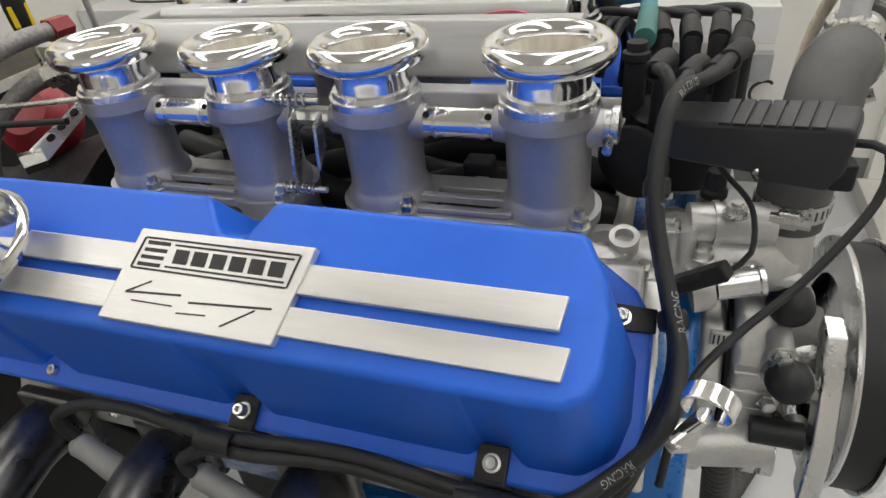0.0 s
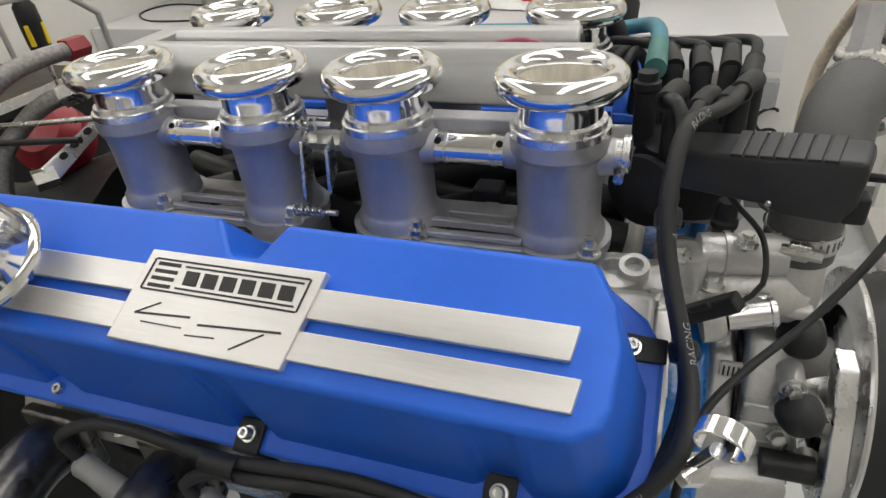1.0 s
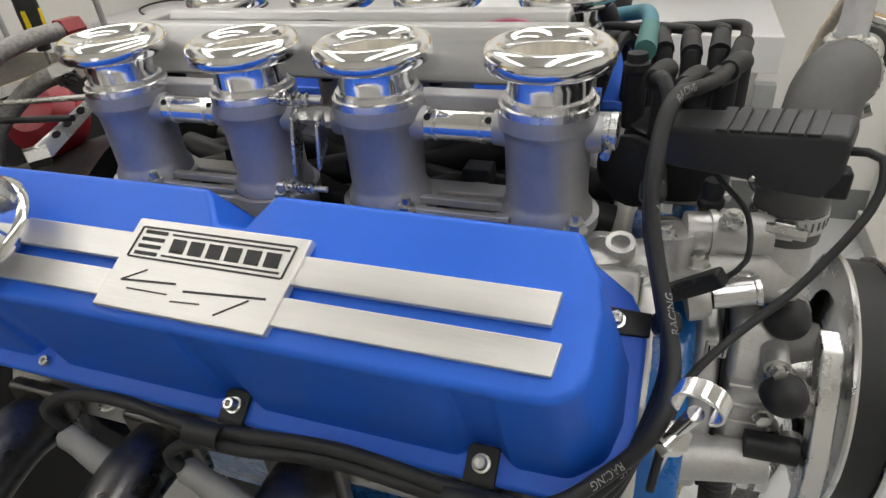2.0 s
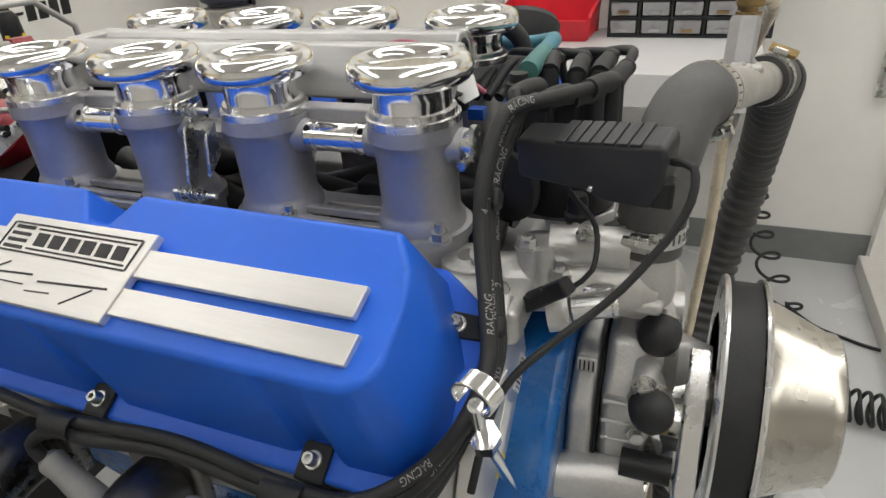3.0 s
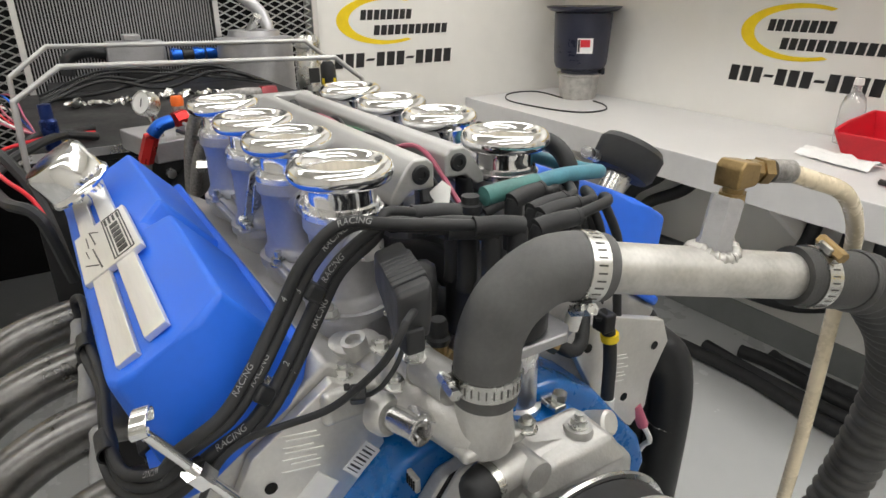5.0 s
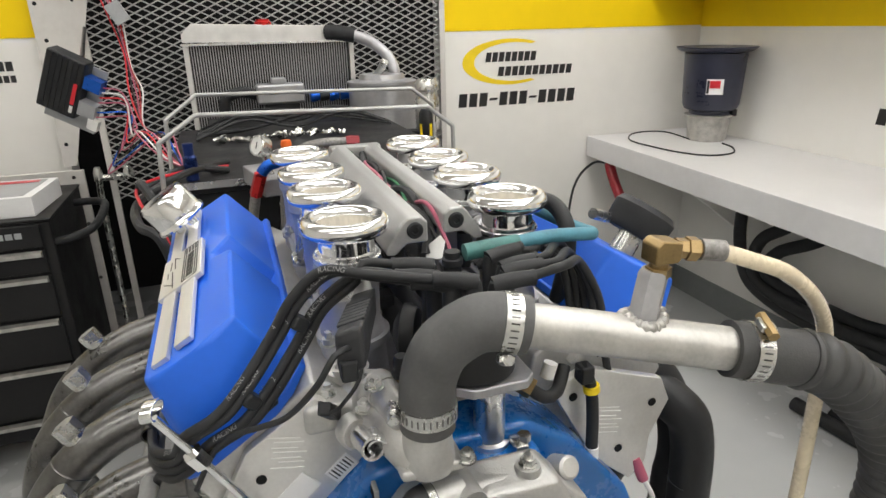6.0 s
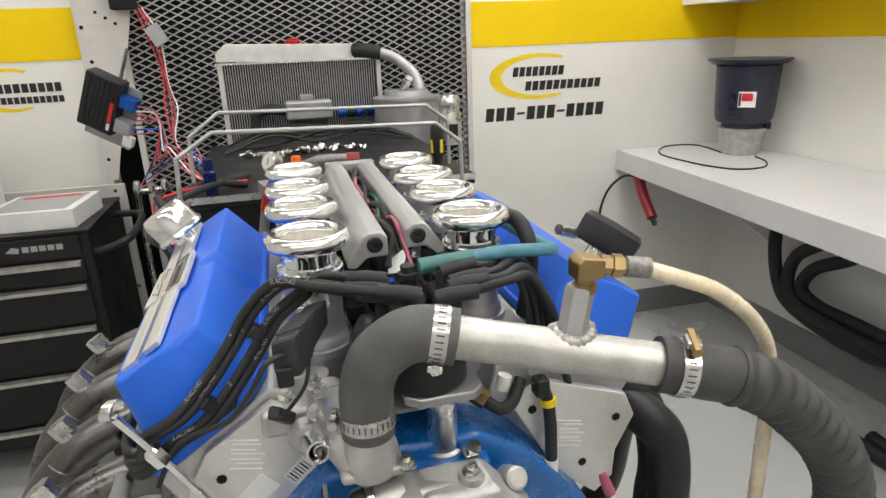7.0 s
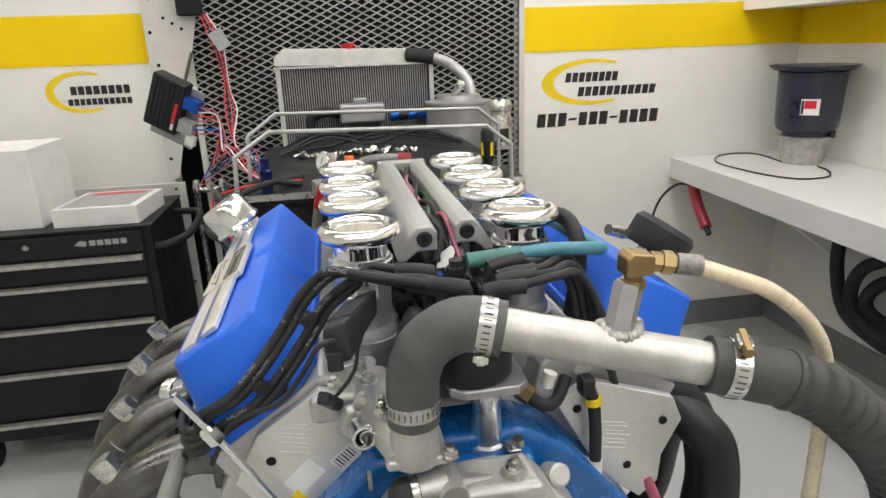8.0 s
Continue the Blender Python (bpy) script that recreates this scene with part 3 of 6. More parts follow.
part("hub", lathe(B(), (0.030, -0.1, 1.195), (1, 0, 0), [(0, 0), (0.0095, 0), (0.0095, 0.008), (0.012, 0.009), (0.012, 0.013), (0.008, 0.014), (0, 0.014)], 24), MACHINED, s)
part("screw", rod(B(), (0.038, -0.118, 1.186), (0.038, -0.088, 1.186), 0.003), STEEL, s)


# ---- engine: ignition ----
WIRES = []


def plug_wire(pts, label="black silicone ignition wire"):
    w = thing("ignition_wire", pts[0], label, "ignition wire", "ignition wires")
    part("lead", tube(B(), pts, 0.0041, 12), RUBBER, w)
    WIRES.append((w, pts))
    return w


def distributor():
    d = thing("distributor", (0.050, -0.014, 1.02), "black distributor with towers on machined housing", "distributor")
    part("housing", lathe(B(), (0.098, 0.000, 1.050), (0, 0, 1), [(0, 0), (0.0185, 0), (0.0185, 0.0045), (0.0145, 0.006), (0.0138, 0.048), (0.0150, 0.051), (0.0150, 0.0628), (0, 0.0628)], 32), MACHINED, d, "machined aluminium housing")
    part("mount_plate", prism(B(), [V(0.058, -0.036, 1.113), V(0.112, -0.036, 1.113), V(0.122, -0.024, 1.113), V(0.122, 0.026, 1.113), V(0.112, 0.036, 1.113), V(0.058, 0.036, 1.113)], (0, 0, 0.009)), CAST, d, bevel=0.002)
    part("cap", lathe(B(), (0.080, -0.011, 1.124), (0, 0, 1), [(0, 0), (0.040, 0), (0.040, 0.030), (0.036, 0.045), (0.028, 0.050), (0, 0.050)], 32), PLASTIC, d)
    part("hold_down", box(B(), (0.116, 0.020, 1.057), (0.022, 0.012, 0.005)), STEEL, d, bevel=0.001)
    part("hold_bolt", hexrod(B(), (0.120, 0.024, 1.0596), (0.120, 0.024, 1.067), 0.0062), STEEL, d)
    part("vacuum_can", lathe(B(), (0.056, -0.050, 1.150), (-0.5, -1, 0), [(0, 0), (0.022, 0.002), (0.026, 0.008), (0.026, 0.014), (0.012, 0.022), (0, 0.022)], 24), PLASTIC, d)
    part("centre_plug", lathe(B(), (0.046, -0.014, 1.165), (0, 0, 1), [(0, 0), (0.008, 0), (0.008, 0.040), (0.0095, 0.042), (0.0095, 0.047), (0.007, 0.048), (0.007, 0.054), (0, 0.055)], 20), RUBBER, d)


distributor()
BOOT_XY = [(0.104, -0.036), (0.112, -0.020), (0.086, -0.044), (0.066, -0.042), (0.112, 0.000), (0.100, 0.014), (0.082, 0.020), (0.062, 0.016)]


def boot(x, y, out, top):
    b = thing("distributor_boot", (x, y, 1.165), "black right-angle rubber distributor boot", "spark boot", "distributor boots")
    o = Vector(out).normalized()
    part("tower", lathe(B(), (x, y, 1.164), (0, 0, 1), [(0, 0), (0.0085, 0), (0.0075, 0.006), (0.0072, top - 1.170), (0.0055, top - 1.165), (0, top - 1.1635)], 16), RUBBER, b)
    part("elbow", tube(B(), [V(x, y, top - 0.004) - o * 0.003, V(x, y, top - 0.001) + o * 0.012, V(x, y, top) + o * 0.030], lambda s: 0.0076 - 0.035 * s, 14), RUBBER, b)
    part("lip", lathe(B(), V(x, y, top) + o * 0.029, o, [(0.004, 0), (0.0068, 0), (0.0068, 0.003), (0.0045, 0.0035)], 16), RUBBER, b)
    return V(x, y, top) + o * 0.026


NEAR_BUNDLE = [V(0.072, -0.118, 1.220), V(0.067, -0.144, 1.198), V(0.069, -0.163, 1.170), V(0.080, -0.190, 1.138), V(0.087, -0.212, 1.118), V(0.083, -0.238, 1.102)]
for k, (x, y) in enumerate(BOOT_XY[:4]):
    top = 1.216 + 0.003 * (k % 2)
    end = boot(x, y, (-0.35 + 0.05 * k, -1, 0), top)
    dx, dy = ((0.000, 0.006), (0.010, 0.002), (-0.010, 0.003), (-0.006, -0.006))[k]
    n = V(-0.05, 0.85, -0.5).normalized()
    off = [n * (0.0108 * (k - 1.5)) + V(0, -0.003, 0.002) * (k % 2) for _ in NEAR_BUNDLE]
    pts = [end, V(end.x * 0.6 + 0.03, -0.098, 1.224 + 0.003 * (k % 2))] + [p + o for p, o in zip(NEAR_BUNDLE, off)]
    low = [V(0.064, -0.264, 1.084 - 0.008 * k), V(0.035, -0.283, 1.072 - 0.009 * k)]
    if k == 1:
        tail = [V(-0.007, -0.289, 1.068), V(-0.079, -0.286, 1.070), V(-0.135, -0.291, 1.067), V(-0.168, -0.293, 1.066), V(-0.190, -0.296, 1.052), V(-0.186, -0.296, 1.040)]
    elif k == 0:
        tail = [V(-0.007, -0.287, 1.074), V(-0.079, -0.283, 1.077), V(-0.168, -0.287, 1.072), V(-0.230, -0.284, 1.074), V(-0.268, -0.286, 1.071), V(-0.290, -0.293, 1.060), V(-0.285, -0.292, 1.040)]
    elif k == 2:
        tail = [V(0.000, -0.292, 1.045), V(-0.050, -0.296, 1.030), V(-0.075, -0.300, 1.020)]
    else:
        tail = [V(0.030, -0.290, 1.030), V(0.025, -0.300, 1.010)]
    plug_wire(pts + low + tail, "black silicone ignition wire running beside the blue cover")
FAR_ENDS = [(0.045, 0.150), (0.020, 0.155), (-0.005, 0.160), (-0.03, 0.165)]
for k, (x, y) in enumerate(BOOT_XY[4:]):
    end = boot(x, y, (0.15 - 0.1 * k, 1, 0), 1.214 + 0.003 * (k % 2))
    fx, fy = FAR_ENDS[k]
    plug_wire([end, V(end.x, 0.060, 1.220 - 0.002 * k), V(fx + 0.035, 0.095 + 0.004 * k, 1.205), V(fx + 0.035, 0.118 + 0.005 * k, 1.165), V(fx + 0.03, 0.130 + 0.005 * k, 1.115), V(fx + 0.02, 0.15, 1.05)], "black silicone ignition wire curving to the far bank")
for k in range(3):
    plug_wire([V(0.02 - 0.01 * k, 0.02, 1.19), V(0.03 - 0.01 * k, 0.070, 1.208), V(0.04, 0.100 + 0.007 * k, 1.185), V(0.045, 0.112 + 0.007 * k, 1.13), V(0.03, 0.14, 1.06)], "black silicone ignition wire curving to the far bank")


def wire_clamp(p, along, w, name="wire_clamp"):
    c = thing(name, p, "black plastic clip holding ignition wires", "wire clip", "wire clips")
    rot = frame_of(along)
    part("band", box(B(), p, (w, 0.014, 0.012), rot), PLASTIC, c, bevel=0.003)
    return c


wire_clamp(V(0.068, -0.154, 1.184), (0.05, -0.6, -0.8), 0.014)
wire_clamp(V(0.083, -0.199, 1.131), (0.2, -0.7, -0.7), 0.014)
for x in (-0.162, -0.002):
    c = thing("p_clamp", (x, -0.286, 1.07), "black coated wire clamp bolted to the cover", "wire clamp", "wire clamps")
    part("tab", prism(B(), [near_at(x - 0.009, 0.012, 0.006), near_at(x + 0.009, 0.012, 0.006), near_at(x + 0.009, -0.008, 0.006), near_at(x - 0.009, -0.008, 0.006)], near_at(0, 0, 0.0035) - near_at(0, 0, 0)), PLASTIC, c, bevel=0.001)
    part("strap", prism(B(), [near_at(x - 0.009, 0.011, 0.0095), near_at(x + 0.009, 0.011, 0.0095), near_at(x + 0.009, 0.013, -0.022), near_at(x - 0.009, 0.013, -0.022)], near_at(0, 0.0025, 0) - near_at(0, 0, 0)), PLASTIC, c, bevel=0.001)
    part("loop", lathe(B(), V(x - 0.012, -0.2895, 1.0705), (1, 0, 0), [(0.0062, 0), (0.0075, 0), (0.0075, 0.024), (0.0062, 0.024)], 20), PLASTIC, c)
    bolt(c, near_at(x, 0.002, 0.0095), near_at(0, 0, 1) - near_at(0, 0, 0))
c = thing("p_clamp", (0.065, -0.19, 1.125), "black coated wire clamp bolted to the cover", "wire clamp", "wire clamps")
part("tab", prism(B(), [near_at(0.052, -0.082, 0.005), near_at(0.076, -0.083, 0.005), near_at(0.076, -0.097, 0.005), near_at(0.052, -0.098, 0.005)], near_at(0, 0, 0.0035) - near_at(0, 0, 0)), PLASTIC, c, bevel=0.001)
bolt(c, near_at(0.057, -0.090, 0.0085), near_at(0, 0, 1) - near_at(0, 0, 0))


def plug_boot(p, q):
    b = thing("spark_plug_boot", p, "grey silicone spark plug boot over the header", "plug boot", "plug boots")
    p, q = Vector(p), Vector(q)
    part("sleeve", lathe(B(), p, q - p, [(0, -0.002), (0.006, -0.002), (0.0085, 0.002), (0.0078, 0.012), (0.0090, 0.030), (0.0098, (q - p).length), (0, (q - p).length)], 18), BOOT_GREY, b)


for x in (-0.285, -0.186, -0.075, 0.025):
    plug_boot(V(x, -0.293, 1.036), V(x + 0.050, -0.300, 1.014))


def ignition_module():
    m = thing("ignition_module", (0.115, -0.115, 1.18), "black finned plastic ignition module with ribbed top", "ignition module")
    d, sd, up = V(0.0875, -0.029, 0.0115), V(0.006, 0.0185, 0.0065), V(0, 0, 1)
    o = V(0.070, -0.110, 1.203)
    side = [o, o + d * 0.985, o + d * 1.01 - up * 0.006, o + d * 1.0 - up * 0.024, o + d * 0.94 - up * 0.036, o + d * 0.62 - up * 0.034, o + d * 0.52 - up * 0.029, o + d * 0.02 - up * 0.024]
    part("case", prism(B(), side, sd), MODULE, m, bevel=0.003, segs=3)
    for k in range(7):
        c = o + d * (0.335 + 0.081 * k) + sd * 0.5 + up * 0.0002
        rot = Matrix((d.normalized(), sd.normalized(), d.cross(sd).normalized())).transposed()
        part("rib", box(B(), c, (0.0064, sd.length * 1.015, 0.0022), rot), MODULE, m, bevel=0.0006)
    part("rivet", lathe(B(), o + d * 0.56 - up * 0.026 - sd * 0.03, -sd, [(0, 0), (0.002, 0), (0.0016, 0.0012), (0, 0.0012)], 12), STEEL, m)
    part("socket", box(B(), o + d * 0.98 + sd * 0.4 - up * 0.030, (0.012, 0.012, 0.016)), PLASTIC, m, bevel=0.002)


ignition_module()
c = thing("sensor_cable", (0.16, -0.135, 1.205), "dark grey sensor cable hanging from the module", "cable")
part("cable", tube(B(), [V(0.160, -0.130, 1.204), V(0.172, -0.142, 1.206), V(0.170, -0.155, 1.185), V(0.145, -0.175, 1.150), V(0.118, -0.195, 1.128), V(0.098, -0.215, 1.112), V(0.090, -0.232, 1.095), V(0.085, -0.25, 1.06)], 0.0023, 10), RUBBER, c)
c = thing("sensor_connector", (0.096, -0.135, 1.112), "black inline wire connector beside the crossover", "connector")
part("body", box(B(), V(0.098, -0.140, 1.116), (0.040, 0.011, 0.011), Euler((0, radians(-40), radians(-22))).to_matrix()), PLASTIC, c, bevel=0.002)
part("latch", box(B(), V(0.092, -0.145, 1.120), (0.014, 0.004, 0.004), Euler((0, radians(-40), radians(-22))).to_matrix()), PLASTIC, c, bevel=0.001)
part("wire", tube(B(), [V(0.112, -0.142, 1.124), V(0.124, -0.135, 1.135), V(0.122, -0.118, 1.155), V(0.106, -0.112, 1.172), V(0.098, -0.108, 1.18)], 0.0017, 8), RUBBER, c)
s = thing("temperature_sender", (0.104, -0.080, 1.122), "brass temperature sender with black connector", "sender")
part("hex", hexrod(B(), (0.104, -0.080, 1.121), (0.104, -0.080, 1.132), 0.0105), BRASS, s, "brass hex")
part("thread", lathe(B(), (0.104, -0.080, 1.132), (0, 0, 1), [(0, 0), (0.007, 0), (0.007, 0.008), (0, 0.008)], 20), BRASS, s)
part("plug", lathe(B(), (0.104, -0.080, 1.140), (0, 0, 1), [(0, 0), (0.0085, 0), (0.0085, 0.004), (0.007, 0.006), (0.007, 0.014), (0.0055, 0.018), (0, 0.018)], 18), PLASTIC, s, "black plug")


# ---- engine: coolant pipe ----
def worm_clamp(parent, p, axis, r, screw):
    """A slotted band with a screw housing, about p."""
    axis = Vector(axis).normalized()
    b = part("clamp_band", lathe(B(), Vector(p) - axis * 0.0062, axis, [(r - 0.001, 0), (r + 0.0012, 0), (r + 0.0012, 0.0124), (r - 0.001, 0.0124)], 40), STEEL, parent, "steel worm-drive hose clamp")
    rot = frame_of(axis)
    bm = B()
    for k in range(30):
        a = 2 * math.pi * k / 30
        q = rot @ V(math.cos(a), math.sin(a), 0)
        m = Matrix((axis, q.cross(axis), q)).transposed()
        box(bm, Vector(p) + q * (r + 0.0012), (0.0060, 0.0011, 0.0005), m)
    tagged(part("clamp_slots", bm, DARK_STEEL, parent, "row of slots in the band", smooth=False), kind="stuff")
    q = Vector(screw).normalized()
    q = (q - axis * q.dot(axis)).normalized()
    t = q.cross(axis)
    m = Matrix((axis, t, q)).transposed()
    part("clamp_housing", box(B(), Vector(p) + q * (r + 0.0045), (0.0115, 0.012, 0.0055), m), STEEL, parent, bevel=0.0012)
    part("clamp_screw", hexrod(B(), Vector(p) + q * (r + 0.0052) - t * 0.013, Vector(p) + q * (r + 0.0052) + t * 0.010, 0.0042), BRASS if axis.y > 0.5 and p[1] > 0.1 else STEEL, parent)


PIPE_A, PIPE_B = V(0.172, -0.018, 1.208), V(0.221, 0.153, 1.1765)
AX = (PIPE_B - PIPE_A).normalized()
e = thing("thermostat_housing", (0.150, -0.074, 1.085), "cast thermostat neck under the rubber elbow", "thermostat housing")
part("neck", lathe(B(), (0.150, -0.074, 1.080), (0, 0, 1), [(0, 0), (0.020, 0.004), (0.0215, 0.012), (0.0195, 0.03), (0.0185, 0.07), (0, 0.07)], 36), CAST_BRIGHT, e)
part("flange", box(B(), (0.140, -0.073, 1.088), (0.05, 0.052, 0.010)), CAST_BRIGHT, e, bevel=0.004)
part("ear_bolt", stud((0.162, -0.046, 1.090), 0.01), STEEL, e)
e = thing("rubber_elbow", (0.151, -0.073, 1.125), "matt black rubber coolant elbow with steel clamps", "hose elbow")
part("elbow", tube(B(), [V(0.1505, -0.0735, 1.121), V(0.151, -0.073, 1.145), V(0.1515, -0.071, 1.166), V(0.156, -0.062, 1.189), V(0.162, -0.042, 1.205), PIPE_A - AX * 0.008, PIPE_A + AX * 0.014], 0.0215, 36, 0.004), RUBBER_GREY, e)
worm_clamp(e, V(0.1512, -0.0732, 1.1365), (0, 0, 1), 0.0214, (-0.2, -1, 0))
worm_clamp(e, PIPE_A + AX * 0.001, AX, 0.0215, (0.55, 0, -1))
e = thing("coolant_pipe", PIPE_A, "worn aluminium coolant pipe with welded bung", "coolant pipe")
part("pipe", lathe(B(), PIPE_A - AX * 0.003, AX, [(0, 0), (0.0165, 0), (0.0165, (PIPE_B - PIPE_A).length), (0, (PIPE_B - PIPE_A).length)], 40), TUBE_ALU, e)
TEE = V(0.194, 0.080, 1.195)
ring = [TEE + V(0.0138 * math.cos(a), 0.0138 * math.sin(a), 0.0130 - 0.0055 * abs(math.cos(a))) for a in (2 * math.pi * k / 24 for k in range(25))]
part("weld_bead", tube(B(), ring, lambda s: 0.0043 + 0.0007 * math.sin(s * 1300), 12, 0.0012), TUBE_ALU, e, "lumpy weld bead")
part("bung", lathe(B(), TEE + V(0, 0, 0.008), (0.02, 0.15, 1), [(0, 0), (0.0125, 0), (0.0125, 0.006), (0.0112, 0.008), (0.0112, 0.036), (0.0098, 0.039), (0, 0.039)], 6, 0.3), CAST, e, "grey steel hex bung")
top = TEE + V(0.002, 0.008, 0.042)
part("brass_nut", hexrod(B(), top, top + V(0, 0, 0.007), 0.0092), BRASS, e, "brass hex nut")
part("brass_thread", rod(B(), top + V(0, 0, 0.007), top + V(0, 0, 0.014), 0.0068), BRASS, e, "brass thread")
part("brass_elbow", prism(B(), [top + V(-0.0095, -0.0095, 0.011), top + V(-0.0095, 0.009, 0.011), top + V(-0.0095, 0.012, 0.013), top + V(-0.0095, 0.012, 0.026), top + V(-0.0095, -0.005, 0.029), top + V(-0.0095, -0.0095, 0.025)], (0.019, 0, 0)), BRASS, e, "square brass elbow", bevel=0.002)
bs = top + V(0, 0.012, 0.0195)
part("brass_tail", lathe(B(), bs, (0.25, 1, -0.12), [(0, 0), (0.0075, 0), (0.0075, 0.008), (0.009, 0.0085), (0.009, 0.016), (0.0062, 0.017), (0.0062, 0.034), (0, 0.034)], 6), BRASS, e, "brass hose tail")
part("ferrule", lathe(B(), bs + V(0.0045, 0.018, -0.0022), (0.25, 1, -0.12), [(0.005, 0), (0.0078, 0), (0.0078, 0.018), (0.005, 0.018)], 20), BRAID, e, "crimped metal ferrule")
h = thing("clear_hose", bs, "cloudy yellowed plastic hose from the brass elbow", "hose")
HS = bs + V(0.0075, 0.030, -0.0036)
part("hose", tube(B(), [HS, HS + V(0.008, 0.024, -0.008), V(0.219, 0.185, 1.232), V(0.214, 0.225, 1.200), V(0.206, 0.252, 1.160), V(0.200, 0.264, 1.10), V(0.198, 0.268, 0.90), V(0.17, 0.30, 0.4), V(0.1, 0.40, 0.02), V(-0.1, 0.6, 0.01)], 0.0062, 16), CLEAR_HOSE, h)
h = thing("corrugated_hose", PIPE_B, "black corrugated rubber hose with worm clamp", "hose")
HOSE = [PIPE_B - AX * 0.014, PIPE_B + AX * 0.006, PIPE_B + AX * 0.026 + V(0.001, 0, -0.001), V(0.238, 0.218, 1.158), V(0.240, 0.251, 1.132), V(0.242, 0.290, 1.090), V(0.240, 0.318, 1.035), V(0.232, 0.325, 0.96), V(0.217, 0.315, 0.85), V(0.20, 0.21, 0.6), V(0.24, 0.3, 0.2), V(0.3, 0.5, 0.03), V(0.5, 0.9, 0.03)]
part("cuff", tube(B(), HOSE[:3] + [V(0.2335, 0.198, 1.167)], 0.0212, 32, 0.004), RUBBER_DARK, h)
part("bellows", tube(B(), [V(0.2325, 0.192, 1.1685)] + HOSE[3:], 0.0222, 28, 0.0018, 0.0014, 0.0145), RUBBER_DARK, h)
worm_clamp(h, PIPE_B + AX * 0.004, AX, 0.0214, (0.3, 0, 1))


# ---- engine: front drive ----
def water_pump():
    w = thing("water_pump", (0.14, -0.02, 0.95), "cast aluminium water pump with capped outlets", "water pump")
    body = [(-0.100, 0.90), (-0.118, 0.97), (-0.110, 1.02), (-0.085, 1.054), (-0.045, 1.064), (0.012, 1.060), (0.042, 1.040), (0.070, 1.015), (0.075, 0.95), (0.04, 0.88)]
    part("timing_cover", prism(B(), [V(0.1085, MID + (y - MID) * 1.05, min(z - 0.015, 1.046)) for y, z in body], (0.0195, 0, 0)), CAST_BRIGHT, w, "cast timing cover", bevel=0.006, segs=3)
    part("gasket", prism(B(), [V(0.1282, MID + (y - MID) * 1.03, z - 0.010) for y, z in body], (0.0026, 0, 0)), DARK, w, "dark gasket line")
    part("pump_body", prism(B(), [V(0.131, y, z) for y, z in body], (0.034, 0, 0)), CAST_BRIGHT, w, bevel=0.008, segs=3)
    part("volute", lathe(B(), (0.160, -0.022, 0.985), (1, 0, 0), [(0, 0), (0.062, 0), (0.058, 0.010), (0.030, 0.020), (0.022, 0.045), (0, 0.045)], 40), CAST_BRIGHT, w)
    for p, q in ((V(0.160, -0.050, 1.062), V(0.165, -0.088, 1.060)), (V(0.160, -0.090, 1.022), V(0.167, -0.126, 1.025))):
        d = (q - p).normalized()
        part("outlet", rod(B(), p, q - d * 0.006, 0.0125, seg=24), CAST_BRIGHT, w)
        cap = part("rubber_cap", lathe(B(), q - d * 0.014, d, [(0, 0), (0.0145, 0), (0.0150, 0.007), (0.0147, 0.013), (0.0134, 0.018), (0.0110, 0.0215), (0.0075, 0.0240), (0.0035, 0.0252), (0, 0.0255)], 28), RUBBER, w, "black rubber blanking cap")
        part("cap_clamp", lathe(B(), q - d * 0.013, d, [(0.0142, 0), (0.0158, 0), (0.0158, 0.006), (0.0142, 0.006)], 28), STEEL, w, "narrow steel clamp")
        part("cap_screw", box(B(), q - d * 0.010 + V(0.006, 0, -0.0175), (0.016, 0.008, 0.006)), BRASS if q.z < 1.04 else STEEL, w, bevel=0.001)
    part("top_boss", rod(B(), (0.128, -0.050, 1.060), (0.178, -0.046, 1.060), 0.0115, seg=24), CAST_BRIGHT, w)
    bm = B()
    low = [bm.verts.new(p) for p in (V(0.128, -0.052, 1.040), V(0.128, 0.046, 1.038), V(0.180, 0.046, 1.034), V(0.180, -0.052, 1.036))]
    high = [bm.verts.new(p) for p in (V(0.134, -0.032, 1.066), V(0.134, 0.024, 1.065), V(0.172, 0.032, 1.058), V(0.172, -0.036, 1.059))]
    bm.faces.new(high)
    bm.faces.new(low[::-1])
    for k in range(4):
        bm.faces.new((low[k], low[(k + 1) % 4], high[(k + 1) % 4], high[k]))
    part("top_deck", bm, CAST_BRIGHT, w, bevel=0.006, segs=3)
    part("deck_boss", lathe(B(), (0.156, 0.010, 1.058), (0, 0, 1), [(0, 0), (0.012, 0), (0.0105, 0.007), (0, 0.007)], 24), CAST_BRIGHT, w)
    part("deck_stud", stud((0.156, 0.010, 1.065), 0.011), STEEL, w, "steel stud and nut")
    for y, d in ((0.052, 1), (-0.060, -1)):
        part("side_boss", lathe(B(), (0.128, y, 1.030), (0.8, 0.15 * d, 0.5), [(0, 0), (0.011, 0), (0.0105, 0.022), (0.008, 0.024), (0, 0.024)], 20), CAST_BRIGHT, w)
    for x, y, z in ((0.100, -0.128, 1.0), (0.100, -0.13, 0.95), (0.166, -0.11, 0.975)):
        part("flange_bolt", lathe(B(), (x, y, z), (0.3, -1, 0), [(0, -0.01), (0.007, -0.01), (0.007, 0.006), (0.0045, 0.007), (0, 0.007)], 6), STEEL, w, "steel bolt")
    part("pump_pipe", rod(B(), (0.095, -0.135, 0.955), (0.165, -0.12, 0.955), 0.017, seg=24), CAST_BRIGHT, w)
